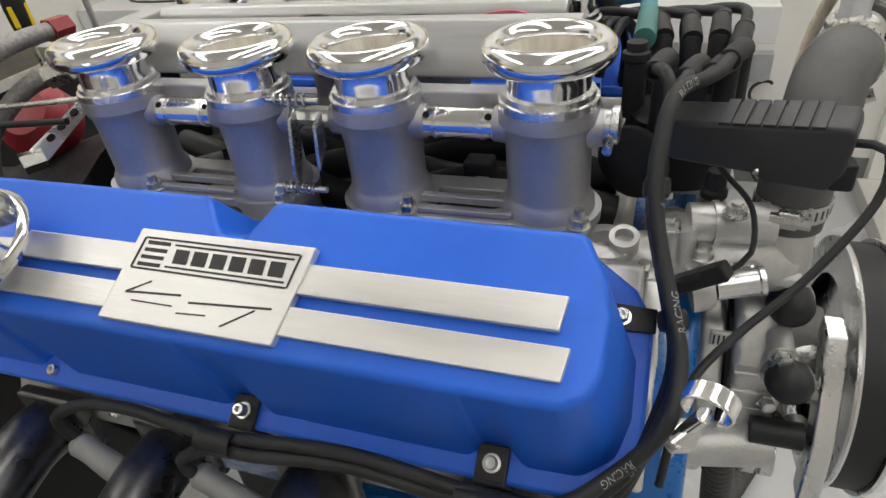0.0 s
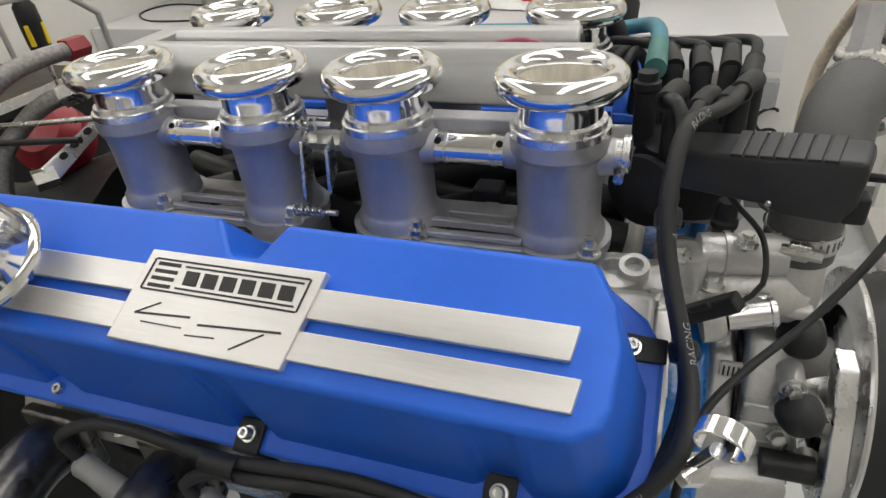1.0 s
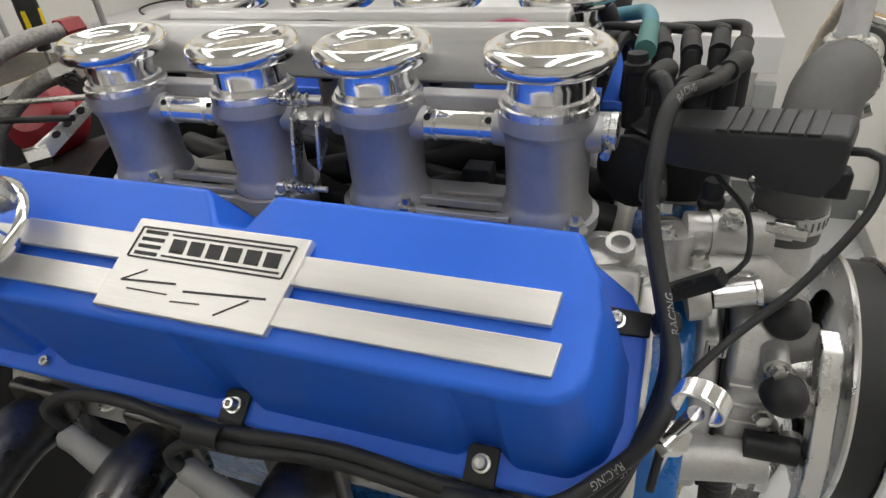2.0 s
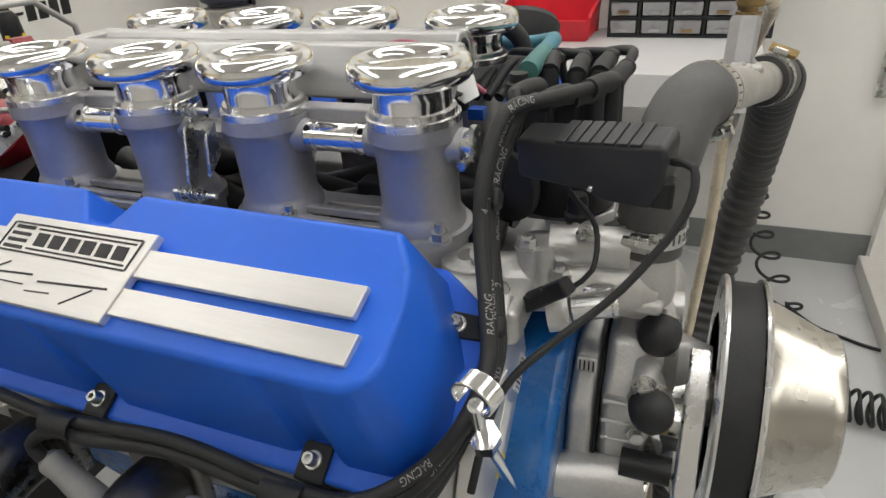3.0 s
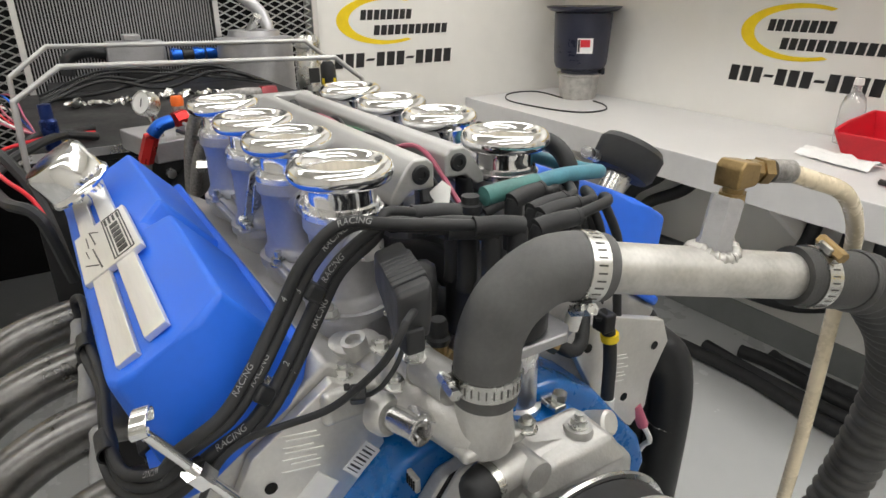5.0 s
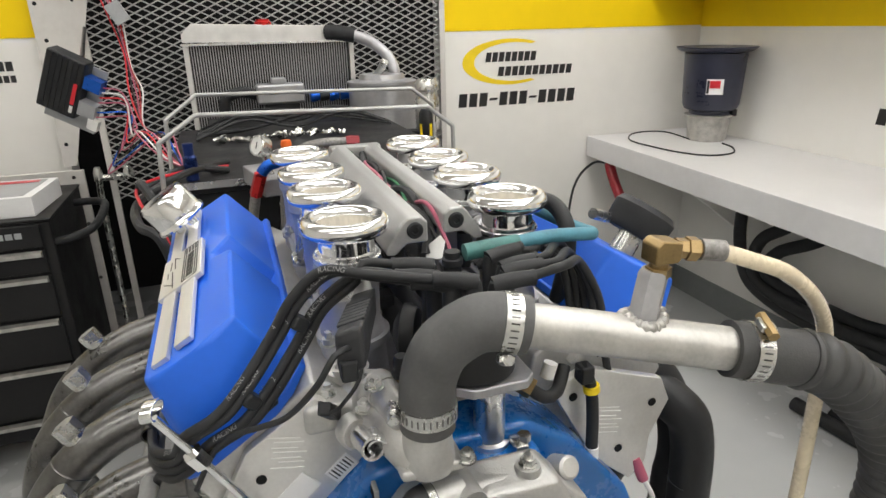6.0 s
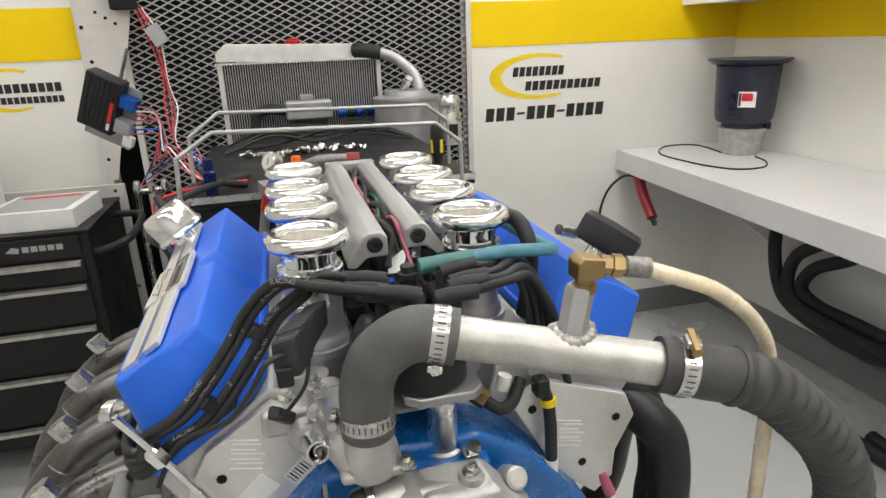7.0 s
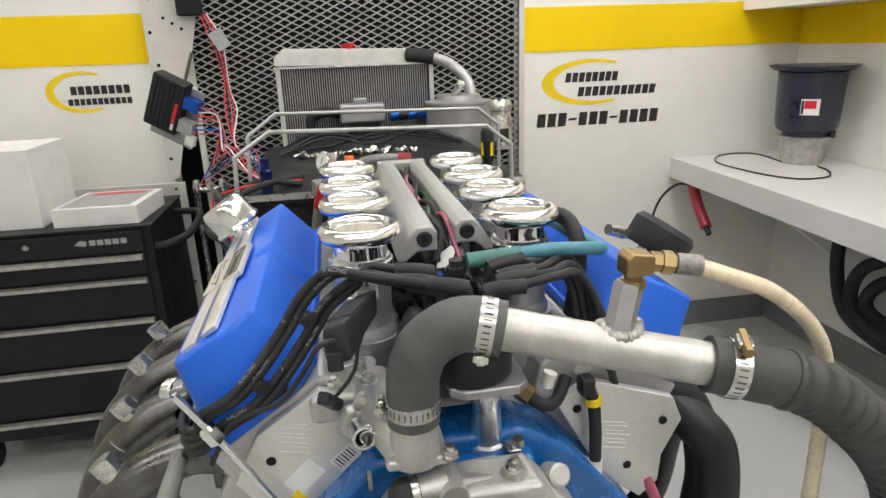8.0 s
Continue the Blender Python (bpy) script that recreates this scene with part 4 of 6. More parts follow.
    part("stamped_pad", box(B(), (0.121, -0.112, 1.046), (0.014, 0.004, 0.012)), CAST_BRIGHT, w, "raised pad with dark marks", bevel=0.001)
    for k in range(4):
        part("pad_mark", box(B(), (0.1165 + 0.003 * k, -0.1146, 1.046), (0.0010, 0.001, 0.008)), DARK, w)
    part("label", box(B(), (0.0785, -0.172, 1.028), (0.0006, 0.036, 0.022), Matrix.Rotation(radians(42), 3, "X")), CARD, w, "white paper label")
    part("barcode_label", box(B(), (0.0786, -0.132, 1.043), (0.0006, 0.026, 0.017), Matrix.Rotation(radians(40), 3, "X")), CARD, w, "white barcode label")
    for k in range(7):
        part("barcode_bar", box(B(), V(0.0791, -0.132, 1.043) + Matrix.Rotation(radians(40), 3, "X") @ V(0, -0.010 + 0.0033 * k, 0.001), (0.0004, 0.0008 + 0.0007 * (k % 2), 0.011), Matrix.Rotation(radians(40), 3, "X")), INK, w)
    part("warning_mark", prism(B(), [V(0.0788, -0.190, 1.002), V(0.0788, -0.170, 1.002), V(0.0788, -0.180, 1.016)], (0.0005, 0, 0)), SIGN_YELLOW, w, "yellow warning triangle")

    for x, z in ((0.160, 1.040), (0.168, 0.967), (0.186, 0.957), (0.158, 0.995)):
        part("bolt_boss", rod(B(), (x, -0.095, z), (x, -0.116, z), 0.0085, seg=20), CAST_BRIGHT, w)
        part("flange_bolt", lathe(B(), (x, -0.116, z), (0.2, -1, 0.1), [(0, 0), (0.0072, 0), (0.0072, 0.002), (0.0052, 0.0021), (0.0052, 0.007), (0, 0.008)], 6), STEEL, w, "steel bolt")
    for z in (1.000, 1.018, 0.984):
        part("casting_rib", box(B(), (0.148, -0.108, z), (0.030, 0.016, 0.004)), CAST_BRIGHT, w, bevel=0.0015)


water_pump()

# bosses and studs on the crossover casting
s = thing("crossover_neck", (0.09, -0.11, 1.10), "ribbed cast coolant crossover neck with round bosses", "coolant neck")
part("ridge", rod(B(), (0.086, -0.106, 1.092), (0.083, -0.104, 1.132), 0.0140, seg=28), CAST_BRIGHT, s)
part("tube", rod(B(), (0.090, -0.098, 1.128), (0.140, -0.090, 1.128), 0.0135, seg=28), CAST_BRIGHT, s)
part("band", lathe(B(), (0.104, -0.0958, 1.128), (1, 0.16, 0), [(0.0130, 0), (0.0150, 0), (0.0150, 0.004), (0.0130, 0.004)], 28), CAST_BRIGHT, s)
part("round_boss", lathe(B(), (0.052, -0.118, 1.118), (0, -0.3, 1), [(0, 0), (0.0095, 0), (0.0095, 0.012), (0.006, 0.012), (0.006, 0.006), (0, 0.006)], 24), CAST_BRIGHT, s)
part("cast_pad", box(B(), (0.046, -0.122, 1.112), (0.022, 0.012, 0.014)), CAST_BRIGHT, s, bevel=0.004)
for x, y, z in ((0.078, -0.112, 1.132), (0.116, -0.106, 1.142)):
    part("stud", stud((x, y, z), 0.009), STEEL, s)


def drive_pulley():
    p = thing("drive_pulley", (0.22, -0.035, 0.97), "wide black toothed belt on a polished drive pulley", "pulley")
    c = V(0.205, -0.038, 0.972)
    part("rear_flange", lathe(B(), c, (1, 0, 0), [(0.070, 0.0), (0.100, 0.0), (0.101, 0.002), (0.100, 0.004), (0.070, 0.004)], 64), MACHINED, p)
    part("belt", lathe(B(), c, (1, 0, 0), [(0.090, 0.0045), (0.0965, 0.0045), (0.0965, 0.0265), (0.090, 0.0265)], 64), RUBBER, p, "black rubber belt")
    part("front_flange", lathe(B(), c, (1, 0, 0), [(0.050, 0.027), (0.100, 0.027), (0.1005, 0.029), (0.099, 0.031), (0.082, 0.032), (0.050, 0.032)], 64), MACHINED, p)
    part("hub_cone", lathe(B(), c + V(0, 0, 0.012), (1, 0, 0), [(0.02, 0.0325), (0.074, 0.0325), (0.073, 0.040), (0.057, 0.074), (0.0565, 0.080), (0.054, 0.082), (0.045, 0.083), (0.028, 0.078), (0, 0.078)], 64), HUB, p, "turned metal hub")
    part("web", lathe(B(), c, (1, 0, 0), [(0, 0.010), (0.088, 0.010), (0.088, 0.016), (0, 0.016)], 48), MACHINED, p)
    part("shaft", rod(B(), (0.17, -0.038, 0.972), (0.215, -0.038, 0.972), 0.022, seg=28), STEEL, p)


drive_pulley()
a = thing("tensioner_arm", (0.196, -0.09, 0.95), "polished curved tensioner arm beside the belt", "bracket arm")
part("arm", prism(B(), [V(0.186, -0.080, 1.052), V(0.186, -0.100, 1.050), V(0.186, -0.120, 1.025), V(0.186, -0.140, 0.985), V(0.186, -0.150, 0.93), V(0.186, -0.130, 0.93), V(0.186, -0.118, 0.985), V(0.186, -0.100, 1.018), V(0.186, -0.082, 1.035)], (0.014, 0, 0)), MACHINED, a, bevel=0.002)
part("pivot", rod(B(), (0.150, -0.10, 1.0), (0.188, -0.10, 1.0), 0.012, seg=20), STEEL, a)
part("spacer", rod(B(), (0.150, -0.125, 0.975), (0.184, -0.125, 0.975), 0.010, seg=20), PLASTIC, a)
part("idler", lathe(B(), (0.150, -0.118, 0.945), (1, 0, 0), [(0, 0), (0.018, 0), (0.018, 0.008), (0.014, 0.010), (0.018, 0.012), (0.018, 0.02), (0, 0.02)], 28), STEEL, a)

# lifting eye rod
e = thing("dipstick_rod", (0.09, -0.243, 1.0), "chromed rod with flat looped end by the head", "lifting eye")
part("rod", tube(B(), [V(0.097, -0.268, 1.140), V(0.091, -0.243, 1.094), V(0.090, -0.215, 1.045), V(0.090, -0.185, 0.99)], 0.0036, 14), CHROME, e)
part("nut", hexrod(B(), V(0.0925, -0.247, 1.101), V(0.0905, -0.240, 1.088), 0.0085), CHROME, e)
bm, ring = B(), []
for k in range(22):
    t = 2 * math.pi * (0.08 + 0.80 * k / 21)
    c, o = V(0.098, -0.268, 1.142), V(0.0090 * math.sin(t), -0.003 * math.sin(t), 0.0055 - 0.0060 * math.cos(t))
    out = V(math.sin(t), -0.35 * math.sin(t), -math.cos(t)) * 0.0018
    w = V(0.0015, 0.0045, 0.001)
    ring.append([bm.verts.new(c + o + q) for q in (-w, w, w + out, -w + out)])
for p0, p1 in zip(ring, ring[1:]):
    for j in range(4):
        bm.faces.new((p0[j], p0[(j + 1) % 4], p1[(j + 1) % 4], p1[j]))
bm.faces.new(ring[0])
bm.faces.new(ring[-1][::-1])
part("loop", bm, CHROME, e, "flat chromed loop", bevel=0.0008)


# ---- headers ----
def header_tube(x, k, side=-1):
    h = thing("header_tube", (x, -0.3, 1.0), "grey bare-steel exhaust header tube with bung" if side < 0 else "black coated exhaust header tube", "exhaust header", "exhaust headers")
    pts = [V(x, -0.262, 1.010), V(x + 0.004, -0.300, 1.016), V(x + 0.012, -0.355, 1.006), V(x + 0.018, -0.405, 0.978), V(x + 0.022, -0.445, 0.930), V(x + 0.015, -0.468, 0.85), V(x - 0.03, -0.455, 0.70), V(-0.30, -0.40 + 0.02 * k, 0.50)]
    reach = (1.0, 0.98, 0.88, 0.76)[k]
    pts = [V(p.x, -0.262 + (p.y + 0.262) * reach, p.z) for p in pts]
    if side > 0:
        pts = [mirror_y(V(p.x, -0.262 + (p.y + 0.262) * 0.5, p.z)) for p in pts]
    part("tube", tube(B(), pts, 0.0225, 26), DARK_STEEL if side < 0 else PLASTIC, h)
    part("port_flange", box(B(), pts[0], (0.058, 0.012, 0.052)), DARK_STEEL, h, bevel=0.004)
    if side < 0:
        p = pts[2].lerp(pts[3], 0.55)
        n = V(-0.05, -0.45, 0.75).normalized()
        part("bung", lathe(B(), p + n * 0.019, n, [(0, -0.004), (0.0128, -0.004), (0.0118, 0.008), (0, 0.008)], 20), STEEL, h, "welded bung")
        part("bung_plug", hexrod(B(), p + n * 0.027, p + n * 0.043, 0.0128), STEEL, h, "steel hex plug")
        part("weld_ring", lathe(B(), pts[3], pts[4] - pts[3], [(0.0220, -0.002), (0.0234, 0), (0.0220, 0.002)], 26), DARK_STEEL, h, "weld ring")


for k, x in enumerate((-0.345, -0.235, -0.122, -0.008)):
    header_tube(x, k)
    header_tube(x, k, 1)


# ---- breathers, badge marks, hoses ----
def breather():
    at = near_at
    b = thing("breather_cap", at(-0.315, -0.060, 0.08), "chromed push-in breather cap with yellow sticker", "breather cap")
    up = at(0, 0, 1) - at(0, 0, 0)
    part("can", lathe(B(), at(-0.315, -0.060, 0.081), up, [(0, 0), (0.016, 0), (0.016, 0.014), (0.034, 0.016), (0.0355, 0.019), (0.0345, 0.022), (0.0325, 0.024), (0.0325, 0.052), (0.029, 0.057), (0, 0.058)], 40), CHROME, b)
    part("sticker", box(B(), at(-0.325, -0.078, 0.1375), (0.020, 0.012, 0.001), Matrix((V(1, 0, 0), (at(0, -1, 0) - at(0, 0, 0)), up)).transposed()), SIGN_YELLOW, b, "yellow warning sticker")


breather()
b = thing("black_breather", (-0.012, 0.205, 1.17), "black rubber breather cap on the far cover", "breather cap")
fu = far_at(0, 0, 1) - far_at(0, 0, 0)
fb = V(-0.012, 0.224, 1.200) - fu * 0.016
part("cap", lathe(B(), fb, fu, [(0, 0), (0.030, 0), (0.034, 0.006), (0.035, 0.028), (0.031, 0.034), (0, 0.036)], 40), RUBBER, b)
part("stem", rod(B(), fb - fu * 0.05, fb, 0.014), STEEL, b)
part("side_stub", rod(B(), fb + V(-0.01, -0.025, 0.02), fb + V(0.0, -0.050, 0.030), 0.006), MACHINED, b)
t = thing("teal_hose", (0.049, 0.001, 1.217), "teal rubber vacuum hose with green heat sleeve", "hose")
part("sleeve", tube(B(), [V(0.050, -0.004, 1.2175), V(0.050, 0.020, 1.219), V(0.050, 0.048, 1.220)], 0.0078, 16), TEAL_DARK, t, "green heat-shrink sleeve")
part("hose", tube(B(), [V(0.050, 0.044, 1.2198), V(0.048, 0.080, 1.221), V(0.041, 0.122, 1.216), V(0.029, 0.139, 1.211), V(0.0, 0.139, 1.208), V(-0.08, 0.128, 1.210), V(-0.18, 0.124, 1.210), V(-0.30, 0.122, 1.208), V(-0.38, 0.118, 1.20)], 0.0066, 16), TEAL, t)
t = thing("black_coolant_hose", (0.0, 0.115, 1.22), "black rubber hose looping past the far stacks", "hose")
part("hose", tube(B(), [V(-0.06, 0.112, 1.228), V(-0.015, 0.118, 1.232), V(0.010, 0.121, 1.215), V(0.012, 0.122, 1.18), V(0.0, 0.12, 1.13)], 0.0085, 16), RUBBER, t)
t = thing("rail_harness", (-0.17, MID, 1.19), "black and green injector wiring between the rails", "wiring")
for k, (mat, lab) in enumerate(((RUBBER, ""), (RUBBER, ""), (GREEN, "green wire"), (RUBBER, ""), (PINK, "pink wire"))):
    pts = [V(-0.36 + 0.08 * j, MID + 0.010 * math.sin(1.7 * j + 2 * k), 1.220 + 0.010 * math.sin(2.3 * j + k) + 0.003 * k) for j in range(5)] + [V(0.0 + 0.004 * k, MID + 0.006 * k - 0.010, 1.20)]
    part("wire", tube(B(), pts, 0.0052 if k < 2 else 0.0022, 8), mat, t, lab)
part("tag", prism(B(), [V(-0.008, -0.022, 1.206), V(0.008, -0.027, 1.198), V(0.014, -0.014, 1.200), V(0.008, -0.008, 1.214), V(-0.004, -0.009, 1.217)], (0.001, 0.0005, 0.001)), WHITE_PL, t, "folded white paper tag")
part("blue_clip", box(B(), (0.018, -0.028, 1.192), (0.012, 0.010, 0.008)), BLUE_ANOD, t, "blue clip")
s = thing("sensor_lead", (0.088, 0.108, 1.0), "black braided sensor lead with yellow connector", "cable")
part("lead", tube(B(), [V(0.088, 0.098, 1.102), V(0.090, 0.108, 1.082), V(0.092, 0.112, 1.05), V(0.092, 0.114, 1.00), V(0.090, 0.118, 0.95), V(0.085, 0.13, 0.85), V(0.05, 0.16, 0.6)], 0.0062, 14), RUBBER, s)
part("yellow_band", rod(B(), (0.0905, 0.109, 1.080), (0.091, 0.110, 1.073), 0.0082), SIGN_YELLOW, s, "yellow lock band")
part("connector", box(B(), (0.089, 0.102, 1.094), (0.016, 0.014, 0.018)), PLASTIC, s, bevel=0.002)
part("white_band", rod(B(), (0.0922, 0.1135, 1.010), (0.0922, 0.114, 0.992), 0.0070), WHITE_PL, s, "white label band")
s = thing("brass_fitting", (0.085, 0.035, 1.10), "brass fitting with black hose and white band", "fitting")
part("nut", hexrod(B(), (0.083, 0.036, 1.096), (0.092, 0.046, 1.090), 0.0095), BRASS, s)
part("hose", tube(B(), [V(0.090, 0.044, 1.091), V(0.096, 0.056, 1.082), V(0.094, 0.070, 1.084), V(0.080, 0.085, 1.10)], 0.0062, 14), RUBBER, s)
part("white_band", rod(B(), (0.088, 0.062, 1.098), (0.088, 0.066, 1.112), 0.0068), WHITE_PL, s, "white label band")
s = thing("pink_connector", (0.07, 0.19, 0.94), "pink wire connector with white terminal", "connector")
part("sleeve", rod(B(), (0.072, 0.182, 0.962), (0.078, 0.192, 0.935), 0.006), PINK, s)
part("wire", tube(B(), [V(0.078, 0.192, 0.936), V(0.08, 0.205, 0.91), V(0.06, 0.22, 0.88), V(0.04, 0.22, 0.82)], 0.003, 8), WHITE_PL, s)
s = thing("drain_pipe", (0.01, 0.30, 0.0), "dark coated pipe with a bright seam running down beside the engine", "pipe")
part("pipe", tube(B(), [V(-0.08, 0.19, 1.0), V(-0.03, 0.235, 0.995), V(0.02, 0.275, 0.975), V(0.032, 0.295, 0.93), V(0.032, 0.300, 0.80), V(0.02, 0.30, 0.5), V(0.0, 0.30, 0.0)], 0.0255, 26), PLASTIC, s)
part("weld_ring", lathe(B(), (0.032, 0.2995, 0.868), (0, 0, 1), [(0.0252, -0.0015), (0.0268, 0), (0.0252, 0.0015)], 26), STEEL, s, "bright seam ring")

# open heater nipple on the crossover
s = thing("heater_nipple", (0.11, -0.123, 1.104), "open machined heater hose nipple on the crossover", "hose nipple")
na, nb = V(0.099, -0.122, 1.094), V(0.138, -0.114, 1.101)
nd = (nb - na).normalized()
nl = (nb - na).length
part("boss", lathe(B(), na - nd * 0.004, nd, [(0, 0), (0.0150, 0), (0.0150, 0.010), (0.0125, 0.014), (0, 0.014)], 28), CAST_BRIGHT, s, "cast boss")
part("tube", lathe(B(), na, nd, [(0.0092, 0.012), (0.0092, nl - 0.004), (0.0100, nl - 0.003), (0.0100, nl), (0.0078, nl), (0.0078, 0.014)], 32), MACHINED, s)
part("bore", lathe(B(), na, nd, [(0, 0.014), (0.0079, 0.014), (0.0079, 0.0155), (0, 0.0155)], 24), DARK, s, "dark bore")


def marks(at):
    """Plain dark bars and outline in place of lettering."""
    def bar(x0, u0, x1, u1, w, name="badge_mark"):
        a, c = V(x0, u0, 0), V(x1, u1, 0)
        d = (c - a).normalized()
        q = V(-d.y, d.x, 0) * w / 2
        pts = [at(p.x, p.y, 0.0867) for p in (a - q, c - q, c + q, a + q)]
        part(name, prism(B(), pts, at(0, 0, 0.0005) - at(0, 0, 0)), INK, near, smooth=False)
    def P(s, t):
        """Plate coordinates: s along, t across from its top edge."""
        return -0.214 + 0.115 * s - 0.009 * t, -0.085 + 0.055 * t
    def line(s0, t0, s1, t1, w):
        bar(*P(s0, t0), *P(s1, t1), w)
    for s0, t0, s1, t1 in ((0.06, 0.10, 0.94, 0.10), (0.06, 0.44, 0.94, 0.44), (0.055, 0.10, 0.055, 0.44), (0.945, 0.10, 0.945, 0.44), (0.25, 0.15, 0.92, 0.15), (0.25, 0.39, 0.92, 0.39)):
        line(s0, t0, s1, t1, 0.0011)
    for k in range(4):
        line(0.085, 0.15 + 0.08 * k, 0.22, 0.15 + 0.08 * k, 0.0022)
    for k in range(6):
        line(0.275 + 0.108 * k, 0.27, 0.355 + 0.108 * k, 0.27, 0.0085)
    line(0.10, 0.70, 0.42, 0.66, 0.0012)
    line(0.16, 0.78, 0.40, 0.78, 0.0008)
    line(0.48, 0.72, 0.92, 0.66, 0.0012)
    line(0.44, 0.84, 0.60, 0.82, 0.0008)
    line(0.84, 0.70, 0.70, 0.90, 0.0008)
    line(0.10, 0.70, 0.22, 0.56, 0.0008)


marks(near_at)


# ---- dyno table and radiator behind the engine ----
def dyno_table():
    d = thing("dyno_console", (-1.26, 0, 0), "black dyno console table behind the engine", "dyno console")
    part("top", span(B(), (-1.66, -0.335, 1.072), (-0.872, 0.345, 1.098)), CHEST, d, bevel=0.003)
    part("front_trim", span(B(), (-0.8715, -0.335, 1.084), (-0.868, 0.345, 1.099)), MACHINED, d, "bright edge trim")
    part("front_panel", span(B(), (-0.90, -0.33, 0.35), (-0.88, 0.34, 1.071)), CHEST, d, bevel=0.002)
    for y in (-0.33, 0.325):
        part("side_panel", span(B(), (-1.65, y, 0.35), (-0.901, y + 0.015, 1.071)), CHEST, d, bevel=0.002)
    for x in (-1.62, -0.94):
        for y in (-0.30, 0.30):
            part("leg", span(B(), (x - 0.025, y - 0.025, 0), (x + 0.025, y + 0.025, 0.349)), CHEST, d)
    part("knob", lathe(B(), (-0.88, -0.09, 1.03), (1, 0, 0), [(0, 0), (0.010, 0), (0.009, 0.012), (0, 0.014)], 16), STEEL, d, "small steel knob")
    part("bellhousing", lathe(B(), (-0.88, MID, 0.96), (1, 0, 0), [(0, 0), (0.09, 0), (0.10, 0.2), (0.17, 0.42), (0.19, 0.47), (0, 0.47)], 36), CHEST, d, "dark bellhousing adapter")


dyno_table()


def guard_bar(x, y0, y1, z, drop):
    g = thing("guard_bar", (x, y0, 1.1), "bent grey steel guard bar over the console", "guard bar", "guard bars")
    bar = B()
    pl = [V(x + 0.03, y0 - 0.075, 1.09), V(x + 0.02, y0 - 0.070, z - drop), V(x, y0, z), V(x, y1, z - 0.012), V(x, y1 + 0.055, z - 0.055), V(x, y1 + 0.058, 1.09)]
    for a, b in zip(pl, pl[1:]):
        rod(bar, a, b, 0.0046, seg=12)
        bmesh.ops.create_icosphere(bar, subdivisions=2, radius=0.0046, matrix=Matrix.Translation(b))
    part("bar", bar, RAIL, g)


guard_bar(-0.74, -0.243, 0.215, 1.256, 0.045)
guard_bar(-1.02, -0.248, 0.262, 1.267, 0.05)


def radiator():
    r = thing("radiator", (-1.95, 0, 1.06), "bare aluminium radiator in front of the mesh screen", "radiator")
    part("top_tank", prism(B(), [V(-1.985, -0.265, 1.424), V(-1.985, -0.302, 1.390), V(-1.985, -0.302, 1.362), V(-1.985, 0.300, 1.350), V(-1.985, 0.300, 1.376), V(-1.985, 0.262, 1.408)], (0.06, 0, 0)), BRUSHED, r, bevel=0.003)
    part("lip", span(B(), (-1.99, -0.308, 1.350), (-1.92, 0.306, 1.3575)), MACHINED, r)
    for y in (-0.302, 0.285):
        part("side_channel", span(B(), (-1.98, y, 0.96), (-1.93, y + 0.018, 1.349)), BRUSHED, r, bevel=0.001)
    part("core", span(B(), (-1.970, -0.283, 0.98), (-1.945, 0.284, 1.349)), DARK, r, "dark radiator core")
    part("bottom_tank", span(B(), (-1.985, -0.30, 0.93), (-1.925, 0.30, 0.979)), BRUSHED, r, bevel=0.004)
    me = bpy.data.meshes.new("tube")
    bm = span(B(), (-1.944, -0.0017, 0.98), (-1.938, 0.0017, 1.349))
    bm.to_mesh(me)
    bm.free()
    me.materials.append(CAST)
    for k in range(62):
        o = new("core_tube", me)
        o.location = (0, -0.276 + 0.00904 * k, 0)
        o.parent, o.matrix_parent_inverse = r, Matrix.Translation(r["at"]).inverted()
    part("cap", lathe(B(), (-1.955, -0.02, 1.415), (0, 0, 1), [(0, 0), (0.030, 0), (0.030, 0.010), (0.024, 0.014), (0.024, 0.020), (0, 0.022)], 24), RED_ANOD, r, "red radiator cap")
    part("cap_neck", lathe(B(), (-1.955, -0.02, 1.395), (0, 0, 1), [(0, 0), (0.026, 0), (0.026, 0.0195), (0, 0.0195)], 24), MACHINED, r)
    for y in (-0.28, 0.28):
        part("stand", span(B(), (-1.98, y - 0.015, 0), (-1.93, y + 0.015, 0.929)), CHEST, r)
    h = thing("radiator_hose", (-1.95, 0.24, 1.37), "black rubber end on a grey coolant pipe", "hose")
    part("rubber_end", tube(B(), [V(-1.925, 0.205, 1.385), V(-1.90, 0.24, 1.383), V(-1.88, 0.30, 1.372)], 0.027, 20), RUBBER, h)
    part("pipe", tube(B(), [V(-1.88, 0.295, 1.373), V(-1.85, 0.35, 1.350), V(-1.80, 0.40, 1.30), V(-1.77, 0.415, 1.255), V(-1.76, 0.415, 1.22)], 0.020, 20), CAST, h, "grey metal pipe")


radiator()
t = thing("coolant_tank", (-1.76, 0.375, 0.9), "dull aluminium coolant tank on the dyno", "tank")
part("shell", lathe(B(), (-1.76, 0.365, 0.95), (0, 0, 1), [(0, 0), (0.122, 0), (0.122, 0.255), (0.126, 0.258), (0.126, 0.266), (0.085, 0.272), (0.080, 0.290), (0, 0.292)], 40), CAST, t)
part("valve", rod(B(), (-1.74, 0.345, 1.235), (-1.70, 0.365, 1.285), 0.014), STEEL, t, "small steel valve")
part("stand", span(B(), (-1.82, 0.30, 0), (-1.70, 0.43, 0.949)), CHEST, t)
part("blue_fitting", hexrod(B(), (-1.66, 0.345, 1.165), (-1.645, 0.345, 1.165), 0.015), BLUE_ANOD, t, "blue anodised fitting")
f = thing("fuel_filter", (-1.57, 0.475, 1.09), "steel canister filter with domed cap", "filter")
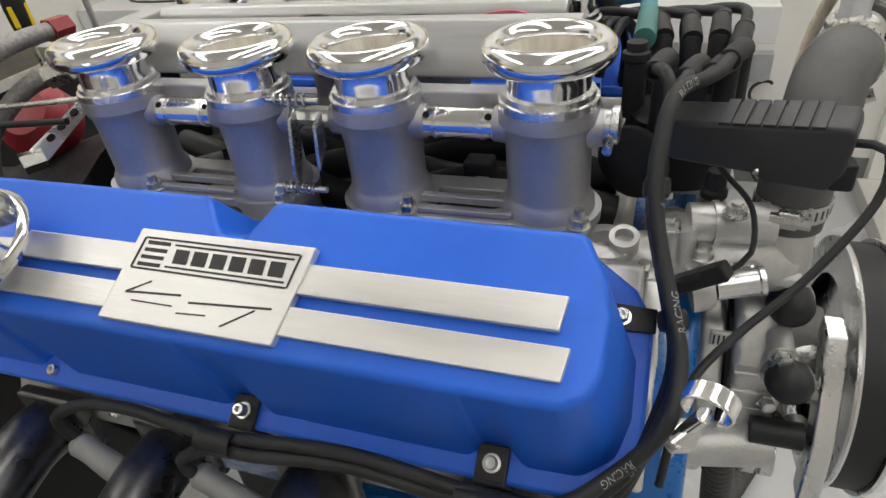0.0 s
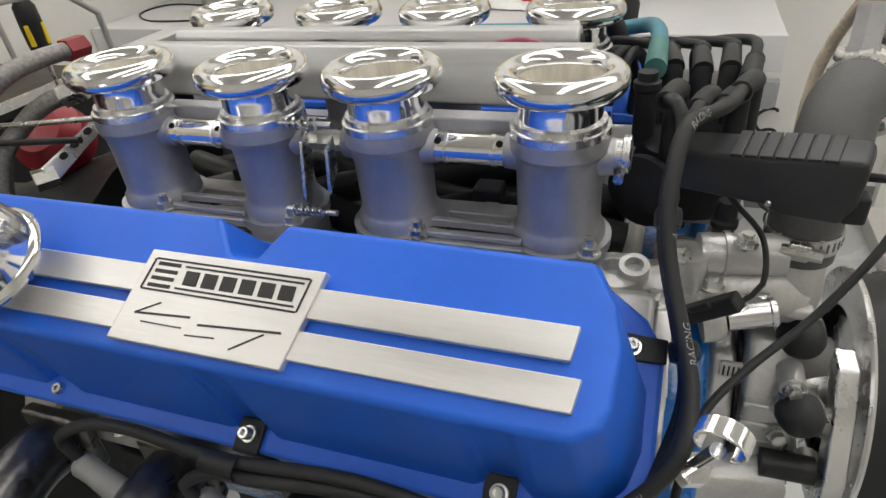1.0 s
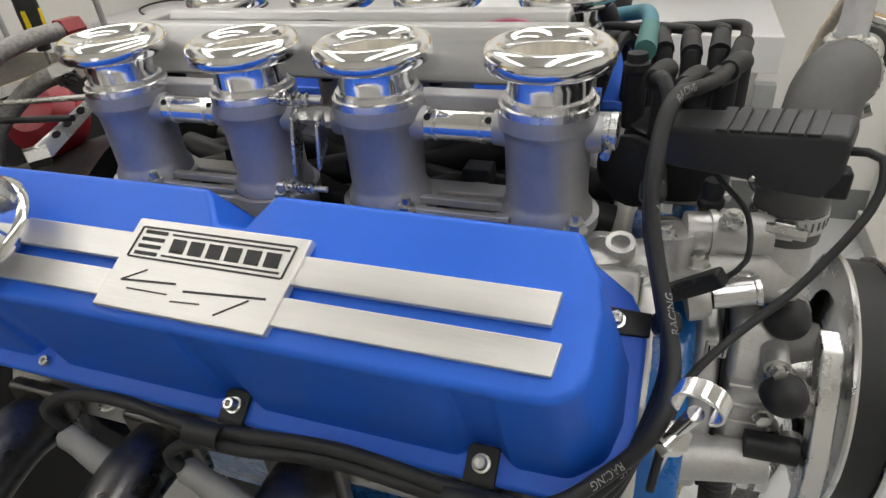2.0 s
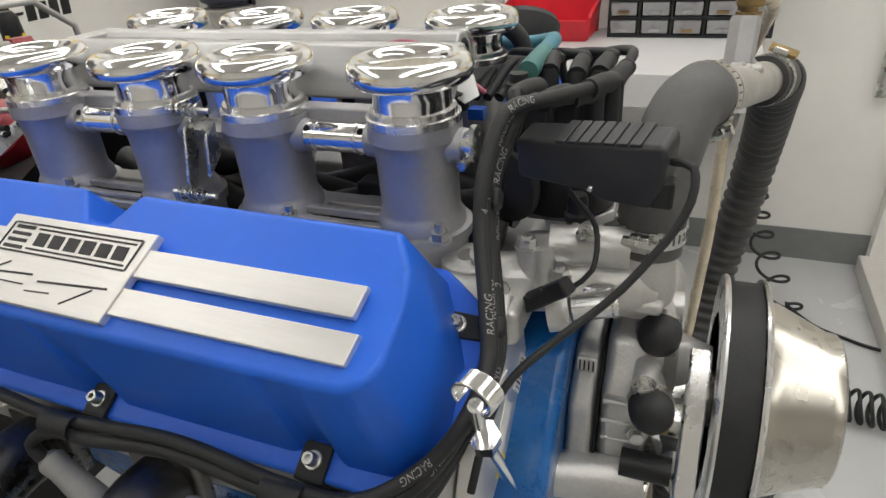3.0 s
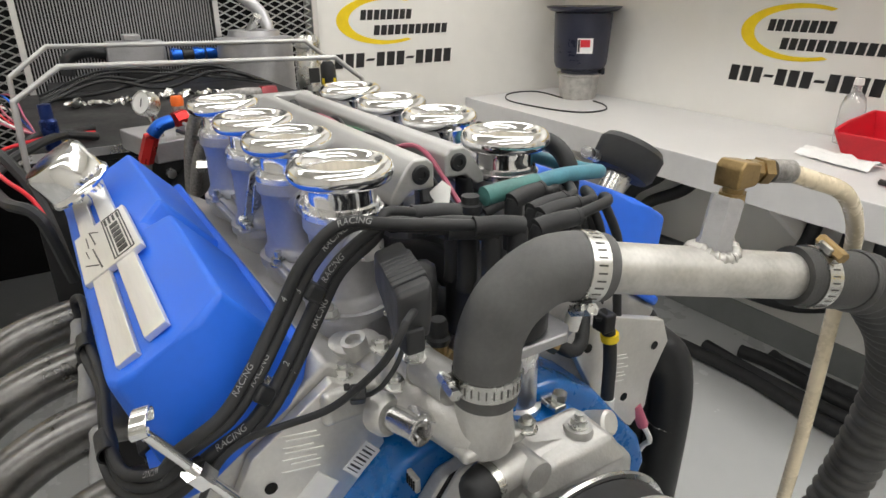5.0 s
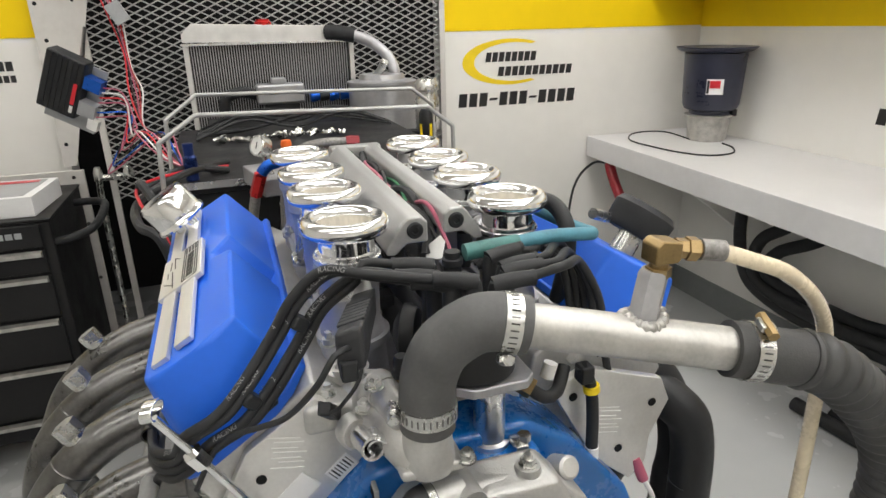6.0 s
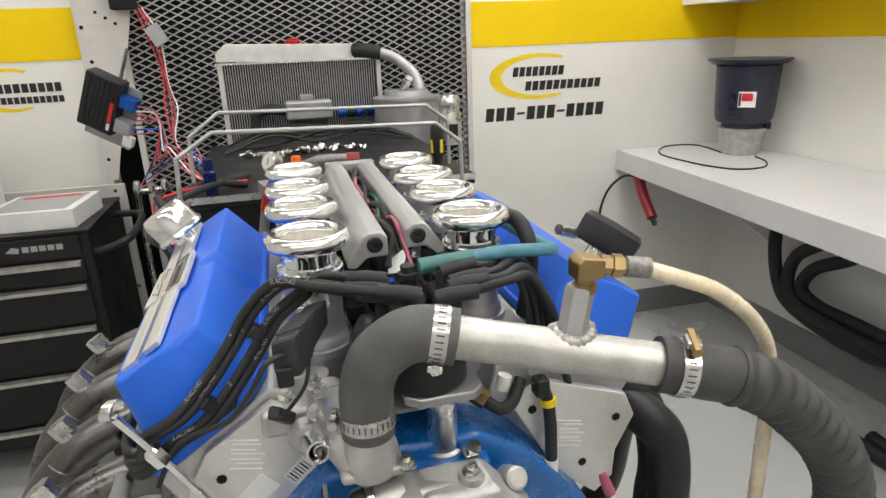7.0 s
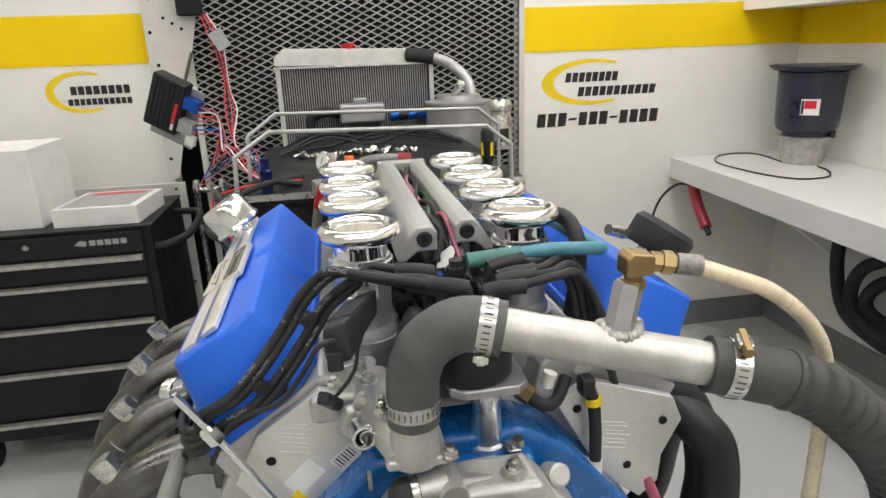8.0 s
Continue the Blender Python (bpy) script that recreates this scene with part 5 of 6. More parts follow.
part("canister", lathe(B(), (-1.57, 0.475, 1.06), (0, 0, 1), [(0, 0), (0.042, 0), (0.042, 0.10), (0.036, 0.115), (0.036, 0.13), (0.040, 0.135), (0.040, 0.155), (0.03, 0.17), (0, 0.172)], 28), STEEL, f)
part("label", box(B(), (-1.527, 0.475, 1.11), (0.002, 0.035, 0.045)), INK, f, "dark label")
part("bracket", span(B(), (-1.60, 0.34, 1.04), (-1.54, 0.48, 1.0595)), CHEST, f)
p = thing("fuel_pump", (-1.87, 0.0, 1.10), "grey cast pump with blue anodised fittings", "pump")
part("body", span(B(), (-1.91, -0.075, 1.145), (-1.83, 0.095, 1.215)), CAST, p, bevel=0.01, segs=3)
part("ridge", span(B(), (-1.90, -0.02, 1.2155), (-1.84, 0.03, 1.235)), CAST, p, bevel=0.004)
part("elbow", tube(B(), [V(-1.87, -0.075, 1.18), V(-1.87, -0.13, 1.19), V(-1.87, -0.18, 1.17), V(-1.87, -0.19, 1.12)], 0.020, 16), PLASTIC, p)
for k, (y, mat) in enumerate(((0.115, BLUE_ANOD), (0.15, PLASTIC), (0.185, BLUE_ANOD), (0.225, BLUE_ANOD), (0.26, MACHINED))):
    part("fitting", lathe(B(), (-1.86, y, 1.165), (0, 1, 0), [(0, 0), (0.022, 0), (0.024 - 0.003 * (k % 2), 0.01), (0.018, 0.034), (0, 0.034)], 12), mat, p, "anodised hose fitting")
part("shelf", span(B(), (-1.92, -0.25, 1.085), (-1.667, 0.26, 1.0975)), CHEST, p)
part("pedestal", span(B(), (-1.90, -0.05, 1.098), (-1.84, 0.07, 1.1445)), CHEST, p)


# loose hoses and cables over the console
def cable(name, pts, r, mat, label, cat="cable", group=""):
    return solo(name, tube(B(), pts, r, 8, 0.012), mat, label, cat, group)


random.seed(5)
for k in range(5):
    x0 = -1.60 + 0.035 * k
    pts = [V(x0 + random.uniform(-0.05, 0.05), -0.28 + 0.15 * j, 1.108 + 0.035 * abs(math.sin(j * 1.1 + k)) + random.uniform(0, 0.02)) for j in range(5)]
    pts[0].z = pts[-1].z = 1.103
    cable("console_cable", pts, 0.0034 + 0.0012 * (k % 3), PLASTIC, "black cable draped across the console", "cable", "console cables")
t = thing("foil_wrap", (-1.30, 0.0, 1.10), "crumpled silver foil sleeve on the console", "foil wrap")
bm = B()
for k in range(26):
    s = k / 25
    q = V(-1.36 + 0.02 * math.sin(7 * s), -0.22 + 0.36 * s, 1.109)
    m = Matrix.Translation(q) @ Euler((3.1 * s * 7, 2.3 * k, 1.7 * k)).to_matrix().to_4x4() @ Matrix.Diagonal((0.8 + 0.5 * math.sin(k * 2.1), 1.2, 0.55, 1))
    bmesh.ops.create_icosphere(bm, subdivisions=1, radius=0.012 + 0.004 * math.sin(k * 1.7), matrix=m)
for v in bm.verts:
    v.co += 0.004 * noise.noise_vector(v.co * 90)
    v.co.z = max(v.co.z, 1.0985)
part("sleeve", bm, STEEL, t, smooth=False)
g = thing("pressure_gauge", (-0.709, -0.139, 1.14), "round white pressure gauge with steel rim", "gauge")
GN = V(0.55, -0.75, 0.35).normalized()
GC = V(-0.712, -0.139, 1.195)
part("case", lathe(B(), GC - GN * 0.02, GN, [(0, 0), (0.019, 0), (0.0205, 0.004), (0.0205, 0.022), (0.018, 0.024), (0.0174, 0.021), (0, 0.021)], 32), STEEL, g)
part("dial", lathe(B(), GC + GN * 0.0012, GN, [(0.0172, 0), (0.0172, 0.0006), (0, 0.0006)], 32), WHITE_PL, g, "pale dial")
part("needle", box(B(), GC + GN * 0.0026, (0.0014, 0.013, 0.001), frame_of(GN)), INK, g)
part("stem", rod(B(), GC - GN * 0.01, GC + V(-0.01, 0.02, -0.06), 0.007), STEEL, g)
part("block", box(B(), (-0.76, -0.11, 1.118), (0.16, 0.09, 0.035), Matrix.Rotation(radians(12), 3, "Z")), CAST, g, "grey manifold block", bevel=0.003)
part("block_leg", span(B(), (-0.90, -0.14, 1.0985), (-0.80, -0.08, 1.12)), CAST, g)
part("orange_cap", lathe(B(), (-0.715, -0.085, 1.185), (0, 0, 1), [(0, 0), (0.010, 0), (0.011, 0.009), (0.009, 0.016), (0, 0.017)], 20), ORANGE, g, "orange plastic cap")
part("cap_pipe", rod(B(), (-0.715, -0.085, 1.13), (-0.715, -0.085, 1.1855), 0.010), STEEL, g)
h = thing("braided_line", (-0.65, -0.14, 1.16), "braided fuel line with red and blue fittings", "hose")
part("blue_elbow", tube(B(), [V(-0.650, -0.110, 1.172), V(-0.645, -0.128, 1.168), V(-0.648, -0.140, 1.155)], 0.011, 14), BLUE_ANOD, h, "blue anodised elbow")
part("red_nut", hexrod(B(), (-0.650, -0.142, 1.152), (-0.666, -0.155, 1.110), 0.0120), RED_ANOD, h, "red anodised nut")
part("red_socket", hexrod(B(), (-0.652, -0.104, 1.173), (-0.660, -0.085, 1.176), 0.0125), RED_ANOD, h, "red anodised nut")
part("hose", tube(B(), [V(-0.666, -0.155, 1.110), V(-0.675, -0.165, 1.06), V(-0.66, -0.18, 0.98), V(-0.62, -0.18, 0.9)], 0.010, 14), BRAID, h)
part("socket", rod(B(), (-0.660, -0.085, 1.176), (-0.668, -0.060, 1.178), 0.0095), BRAID, h, "braided hose end")
for pts, end in (([V(-0.497, 0.004, 1.226), V(-0.50, -0.040, 1.227), V(-0.512, -0.076, 1.217), V(-0.53, -0.100, 1.185), V(-0.55, -0.112, 1.10), V(-0.60, -0.11, 0.95)], DARK_RED),
                 ([V(-0.462, -0.045, 1.200), V(-0.485, -0.058, 1.193), V(-0.505, -0.072, 1.178), V(-0.522, -0.096, 1.150), V(-0.54, -0.110, 1.08), V(-0.58, -0.12, 0.95)], STEEL)):
    b = thing("braided_hose", pts[-1], "braided steel hose arching behind the stacks", "hose", "braided hoses")
    part("hose", tube(B(), pts, 0.0085, 16), BRAID, b)
    part("collar", hexrod(B(), pts[0] - (pts[1] - pts[0]).normalized() * 0.012, pts[0] + (pts[1] - pts[0]).normalized() * 0.010, 0.0115), end, b, "threaded hose end")
r = thing("throttle_bracket", (-0.47, -0.06, 1.08), "drilled steel throttle bracket with red actuator", "bracket")
part("arm", prism(B(), [V(-0.438, -0.040, 1.170), V(-0.446, -0.052, 1.172), V(-0.466, -0.106, 1.146), V(-0.460, -0.094, 1.136)], (0.0, 0.004, 0.004)), STEEL, r)
for q in (0.25, 0.5, 0.72):
    part("hole", lathe(B(), V(-0.440, -0.0445, 1.1715).lerp(V(-0.461, -0.099, 1.142), q) + V(0.001, -0.002, 0.004), (0.1, -0.5, 0.85), [(0, 0), (0.004, 0), (0.004, 0.0015), (0, 0.0015)], 12), DARK, r)
part("actuator", lathe(B(), (-0.545, -0.012, 1.128), (0.2, -0.6, 0.6), [(0, 0), (0.036, 0), (0.038, 0.01), (0.038, 0.03), (0.024, 0.045), (0, 0.047)], 28), DARK_RED, r, "red painted actuator")
part("nut", hexrod(B(), (-0.460, -0.096, 1.140), (-0.470, -0.112, 1.140), 0.010), STEEL, r)
part("pull_rod", rod(B(), (-0.60, -0.10, 1.176), (-0.40, -0.07, 1.188), 0.0026), STEEL, r)
part("pull_rod", rod(B(), (-0.60, -0.11, 1.166), (-0.42, -0.09, 1.174), 0.0030), PLASTIC, r)
part("post", rod(B(), (-0.535, -0.03, 0.98), (-0.535, -0.03, 1.13), 0.012), PLASTIC, r)
s = thing("screwdriver", (-0.85, 0.25, 1.10), "black and yellow handled screwdriver standing upright", "screwdriver")
SD = V(0.02, -0.03, 1).normalized()
SP = V(-0.852, 0.247, 1.132)
part("handle", lathe(B(), SP, SD, [(0, 0), (0.010, 0), (0.0105, 0.010), (0.0155, 0.025), (0.0165, 0.055), (0.0155, 0.085), (0.010, 0.094), (0, 0.095)], 20), PLASTIC, s)
for a in range(4):
    q = Matrix.Rotation(a * math.pi / 2 + 0.4, 3, "Z") @ V(1, 0, 0)
    part("grip_inlay", box(B(), SP + SD * 0.045 + q * 0.0150, (0.005, 0.008, 0.032), Matrix.Rotation(a * math.pi / 2 + 0.4, 3, "Z")), SIGN_YELLOW, s, "yellow grip inlay", bevel=0.002)
part("shank", rod(B(), SP - SD * 0.034, SP, 0.0035), STEEL, s)
b = thing("blue_regulator", (-0.88, -0.275, 1.10), "blue anodised regulator on the console edge", "regulator")
part("body", lathe(B(), (-0.90, -0.275, 1.099), (0, 0, 1), [(0, 0), (0.014, 0), (0.015, 0.05), (0.011, 0.055), (0.011, 0.080), (0, 0.082)], 20), NAVY_BLUE, b)
for k, (mat, lab) in enumerate(((RUBBER, "black loom hanging at the console edge"), (RED, "red wire hanging at the console edge"), (RUBBER, "black loom hanging at the console edge"))):
    cable("console_loom", [V(-0.95 - 0.05 * k, -0.20, 1.104), V(-0.90 + 0.03 * k, -0.29, 1.125), V(-0.80 + 0.05 * k, -0.36, 1.11 + 0.02 * (k % 2)), V(-0.66 + 0.06 * k, -0.345, 1.15 - 0.02 * k), V(-0.58 + 0.05 * k, -0.31, 1.10), V(-0.50, -0.29, 1.00)], 0.008 if mat == RUBBER else 0.003, mat, lab, "wire loom", "console looms")


# ---- mesh screen ----
def mesh_screen():
    w = solo("mesh_screen", span(B(), (BACK + 0.004, 0.700, 0.2), (BACK + 0.022, 0.722, 2.2)), SHEET, "expanded steel mesh screen in a white opening", "mesh screen")
    verts, faces = [], []
    dy, dz, t, depth = 0.0560, 0.0140, 0.0052, 0.005
    rows, cols = int(1.45 / dz), int(1.32 / dy * 2)
    for i in range(rows):
        for j in range(cols):
            y0, y1 = -0.62 + j * dy / 2, -0.62 + (j + 1) * dy / 2
            up = (i + j) % 2
            z0 = 0.80 + i * dz + (dz / 2 if up else -dz / 2)
            z1 = 0.80 + i * dz + (-dz / 2 if up else dz / 2)
            n = len(verts)
            x0, x1 = (BACK + 0.010, BACK + 0.010 + depth)
            for x in (x0, x1):
                verts += [(x, y0, z0 - t / 2 + (0.001 if x == x1 else 0)), (x, y1, z1 - t / 2), (x, y1, z1 + t / 2), (x, y0, z0 + t / 2)]
            faces += [(n + 4, n + 5, n + 6, n + 7), (n, n + 1, n + 5, n + 4), (n + 3, n + 2, n + 6, n + 7)]
    me = bpy.data.meshes.new("strands")
    me.from_pydata(verts, [], faces)
    me.materials.append(MESH)
    o = new("strands", me)
    o.parent = w
    tagged(o, "diamond strands of grey expanded steel", kind="stuff")
    part("frame_left", span(B(), (BACK + 0.004, -0.640, 0.2), (BACK + 0.022, -0.618, 2.2)), SHEET, w)


mesh_screen()
pn = thing("steel_panel", (BACK, -0.68, 0), "white painted steel panel with bolt holes", "panel")
part("sheet", prism(B(), [V(BACK + 0.028, -0.775, 0.94), V(BACK + 0.028, -0.735, 0.94), V(BACK + 0.028, -0.565, 1.62), V(BACK + 0.028, -0.545, 2.1), V(BACK + 0.028, -0.775, 2.1)], (0.004, 0, 0)), SHEET, pn)
for k in range(9):
    part("bolt_hole", lathe(B(), (BACK + 0.0325, -0.755 + 0.012 * (k % 2), 1.02 + 0.12 * k), (1, 0, 0), [(0.007, 0), (0.007, 0.0008), (0, 0.0008)], 12), DARK, pn)
for k in range(3):
    part("bolt_hole", lathe(B(), (BACK + 0.0325, -0.70 + 0.03 * k, 1.55 - 0.02 * k), (1, 0, 0), [(0.006, 0), (0.006, 0.0008), (0, 0.0008)], 12), DARK, pn)
pn = thing("lower_panel", (BACK, -1.0, 0), "white painted lower steel panel with bolts", "panel")
part("sheet", span(B(), (BACK + 0.034, -1.60, 0.0), (BACK + 0.052, -0.715, 0.925)), SHEET, pn, bevel=0.002)
for y in (-1.2, -0.95, -0.75):
    part("bolt", lathe(B(), (BACK + 0.052, y, 0.90), (1, 0, 0), [(0.007, 0), (0.006, 0.004), (0, 0.004)], 8), DARK_STEEL, pn)
for z in (0.72, 0.5):
    part("bolt", lathe(B(), (BACK + 0.052, -0.735, z), (1, 0, 0), [(0.007, 0), (0.006, 0.004), (0, 0.004)], 8), DARK_STEEL, pn)
ap = thing("air_pipe", (BACK + 0.08, -0.62, 0.9), "small grey pipe with valves beside the screen", "pipe")
part("pipe", tube(B(), [V(BACK + 0.06, -0.55, 0.90), V(BACK + 0.10, -0.60, 0.90), V(BACK + 0.10, -0.66, 0.90)], 0.012, 12), STEEL, ap)
part("drop", tube(B(), [V(BACK + 0.10, -0.66, 0.905), V(BACK + 0.10, -0.665, 0.75), V(BACK + 0.10, -0.665, 0.0)], 0.011, 12), STEEL, ap)
for y in (-0.56, -0.61, -0.66):
    part("valve", lathe(B(), (BACK + 0.10, y, 0.89), (0, 0, 1), [(0, 0), (0.016, 0), (0.016, 0.03), (0.010, 0.05), (0, 0.05)], 12), STEEL, ap)


def control_box():
    c = thing("control_box", (-1.46, -0.56, 1.16), "black finned engine control box hung at an angle", "control box")
    rot = Euler((radians(-27), radians(6), radians(-20))).to_matrix()
    o = V(-1.46, -0.592, 1.278)
    part("case", box(B(), o, (0.05, 0.105, 0.165), rot), PLASTIC, c, bevel=0.006)
    for k in range(6):
        part("fin", box(B(), o + rot @ V(0.026, -0.035 + 0.014 * k, 0), (0.004, 0.004, 0.155), rot), PLASTIC, c)
    part("red_mark", box(B(), o + rot @ V(0.0275, 0.040, -0.01), (0.003, 0.010, 0.06), rot), RED, c, "red printed mark")
    part("white_mark", box(B(), o + rot @ V(0.0275, 0.040, -0.055), (0.003, 0.008, 0.02), rot), WHITE_PL, c, "white printed mark")
    part("connector", box(B(), o + rot @ V(0, 0.075, 0.03), (0.035, 0.045, 0.035), rot), BLUE_ANOD, c, "blue connector")
    part("connector", box(B(), o + rot @ V(0, 0.075, -0.045), (0.035, 0.045, 0.04), rot), LIGHT_GREY, c, "grey connector")
    part("white_plug", box(B(), o + rot @ V(0.01, 0.100, -0.078), (0.02, 0.028, 0.03), rot), WHITE_PL, c, "white plug")
    part("back_plate", box(B(), o + rot @ V(-0.03, 0.02, -0.03), (0.006, 0.14, 0.19), rot), LIGHT_GREY, c)
    part("hanger", rod(B(), o + rot @ V(-0.03, 0.02, 0.03), V(BACK + 0.02, -0.62, 1.42), 0.006), DARK_STEEL, c)
    ends = [V(-1.30, -0.40, 1.12), V(-1.25, -0.36, 1.10)]
    for k, (mat, lab) in enumerate(((PINK, "pink wire"), (WHITE_PL, "white wire"), (RED, "red wire"), (PINK, "pink wire"), (RUBBER, "black wire"), (BLUE_ANOD, "blue wire"), (PINK, "pink wire"))):
        a = o + rot @ V(0, 0.095, 0.03 - 0.015 * k)
        part("wire", tube(B(), [a, a + V(0.02, 0.05 + 0.008 * k, -0.015), a + V(0.06, 0.075 - 0.01 * k, -0.10 - 0.008 * k), V(-1.28 + 0.01 * k, -0.42 + 0.012 * k, 1.16), V(-1.15, -0.36 + 0.008 * k, 1.115), V(-1.02, -0.30, 1.105)], 0.0022, 8, 0.012), mat, c, lab)


control_box()
f = thing("fuse_block", (BACK, -0.59, 1.57), "dark fuse block with red wires on the panel", "fuse block")
part("block", box(B(), (BACK + 0.065, -0.595, 1.585), (0.06, 0.085, 0.06)), DARK, f, bevel=0.004)
for k in range(5):
    part("wire", tube(B(), [V(BACK + 0.07, -0.56 + 0.006 * k, 1.56), V(BACK + 0.09, -0.53 + 0.01 * k, 1.46), V(BACK + 0.10, -0.50 + 0.004 * k, 1.33 - 0.01 * k), V(-1.8, -0.48 + 0.01 * k, 1.22), V(-1.5, -0.42, 1.14), V(-1.3, -0.33, 1.108)], 0.0026, 8, 0.015), (RED, RUBBER, PINK, RED_ANOD, WHITE_PL)[k], f, ("red wire", "black wire", "pink wire", "red wire", "white wire")[k])
part("grey_plug", box(B(), (BACK + 0.11, -0.495, 1.465), (0.03, 0.05, 0.07), Matrix.Rotation(radians(28), 3, "X")), LIGHT_GREY, f, "grey plug")
part("white_tag", box(B(), (BACK + 0.06, -0.655, 1.64), (0.01, 0.07, 0.03)), WHITE_PL, f, "white tag")


# ---- tool chest and boxes ----
def tool_chest():
    c = thing("tool_chest", (-1.78, -1.10, 0), "black rolling tool chest with silver drawer pulls", "tool chest")
    x0, x1, y0, y1 = -2.02, -1.56, -1.50, -0.735
    part("cabinet", span(B(), (x0, y0, 0.13), (x1, y1, 0.872)), CHEST, c, bevel=0.006)
    part("lid", span(B(), (x0, y0 - 0.004, 0.8725), (x1 + 0.006, y1 + 0.004, 0.882)), CHEST, c, bevel=0.003)
    zs = (0.862, 0.790, 0.708, 0.562, 0.400, 0.215)
    for a, b in zip(zs[1:], zs[2:]):
        d = part("drawer", span(B(), (x1, y0 + 0.02, b + 0.006), (x1 + 0.012, y1 - 0.028, a - 0.004)), CHEST, c, bevel=0.003)
    for z, d in zip(zs[1:], (0.07, 0.08, 0.14, 0.16, 0.18)):
        part("drawer_pull", prism(B(), [V(x1 + 0.012, y0 + 0.03, z - 0.004), V(x1 + 0.030, y0 + 0.03, z - 0.008), V(x1 + 0.030, y0 + 0.03, z - 0.020), V(x1 + 0.012, y0 + 0.03, z - 0.026)], (0, y1 - y0 - 0.066, 0)), TUBE_ALU, c, "silver full-width drawer pull")
    part("top_drawer", span(B(), (x1, y0 + 0.02, 0.796), (x1 + 0.012, y1 - 0.028, 0.866)), CHEST, c, bevel=0.003)
    part("lock", lathe(B(), (x1 + 0.012, -1.12, 0.838), (1, 0, 0), [(0, 0), (0.010, 0), (0.009, 0.003), (0, 0.003)], 16), STEEL, c, "steel lock")
    part("badge_shape", prism(B(), [V(x1 + 0.0122, -0.975, 0.832), V(x1 + 0.0122, -0.940, 0.826), V(x1 + 0.0122, -0.935, 0.842), V(x1 + 0.0122, -0.955, 0.848)], (0.001, 0, 0)), LIGHT_GREY, c, "grey badge shape")
    for k in range(5):
        part("badge_bar", span(B(), (x1 + 0.0122, -0.928 + 0.024 * k, 0.828), (x1 + 0.0132, -0.909 + 0.024 * k, 0.846)), LIGHT_GREY, c, "grey badge bar")
    part("side_handle", tube(B(), [V(x1 - 0.02, y1, 0.80), V(x1 - 0.02, y1 + 0.05, 0.808), V(x1 - 0.05, y1 + 0.11, 0.83), V(x0 + 0.20, y1 + 0.11, 0.845), V(x0 + 0.14, y1 + 0.06, 0.845), V(x0 + 0.12, y1, 0.84)], 0.013, 14), PLASTIC, c, "black side push handle")
    for x in (x0 + 0.07, x1 - 0.07):
        for y in (y0 + 0.07, y1 - 0.07):
            w = part("caster", lathe(B(), (x, y - 0.015, 0.05), (0, 1, 0), [(0, 0), (0.05, 0), (0.05, 0.03), (0, 0.03)], 20), RUBBER, c)
            part("caster_fork", span(B(), (x - 0.02, y - 0.022, 0.06), (x + 0.02, y + 0.022, 0.1295)), CHEST, c)


tool_chest()
b = thing("white_carton", (-1.80, -1.22, 0.882), "plain white cardboard carton on the tool chest", "box")
part("carton", span(B(), (-1.93, -1.40, 0.882), (-1.62, -1.082, 1.135)), CARD, b, bevel=0.003)
part("flap", prism(B(), [V(-1.93, -1.40, 1.136), V(-1.62, -1.40, 1.136), V(-1.62, -1.082, 1.136), V(-1.93, -1.082, 1.136)], (0, 0, 0.005)), CARD, b)
b = thing("flat_box", (-1.80, -0.92, 0.882), "flat white and grey parts box on the chest", "box")
part("tray", prism(B(), [V(-1.60, -1.045, 0.882), V(-1.59, -0.775, 0.882), V(-1.86, -0.755, 0.882), V(-1.87, -1.02, 0.882)], (0, 0, 0.062)), CARD, b, bevel=0.002)
part("lid_print", prism(B(), [V(-1.62, -1.025, 0.9442), V(-1.61, -0.800, 0.9442), V(-1.84, -0.780, 0.9442), V(-1.85, -1.00, 0.9442)], (0, 0, 0.001)), LIGHT_GREY, b, "grey printed lid")
part("lid_stripe", prism(B(), [V(-1.80, -0.98, 0.9454), V(-1.80, -0.80, 0.9454), V(-1.83, -0.80, 0.9454), V(-1.83, -0.98, 0.9454)], (0, 0, 0.0008)), RED, b, "faded red stripe")


# ---- wall signs ----
def crescent(c, u, v, w, h, n):
    """A plain crescent that opens along u."""
    bm, last = B(), None
    for k in range(33):
        a = radians(58 + (302 - 58) * k / 32)
        e = c + u * (w * math.cos(a)) + v * (h * math.sin(a))
        i = c + u * (w * 0.86 * math.cos(a) + w * 0.10) + v * (h * 0.84 * math.sin(a))
        if k in (0, 32):
            i = e + u * 0.002 - v * (0.002 * math.sin(a))
        now = [bm.verts.new(q) for q in (e, i, i + n * 0.0015, e + n * 0.0015)]
        if last:
            for j in range(4):
                bm.faces.new((last[j], last[(j + 1) % 4], now[(j + 1) % 4], now[j]))
        last = now
    return bm


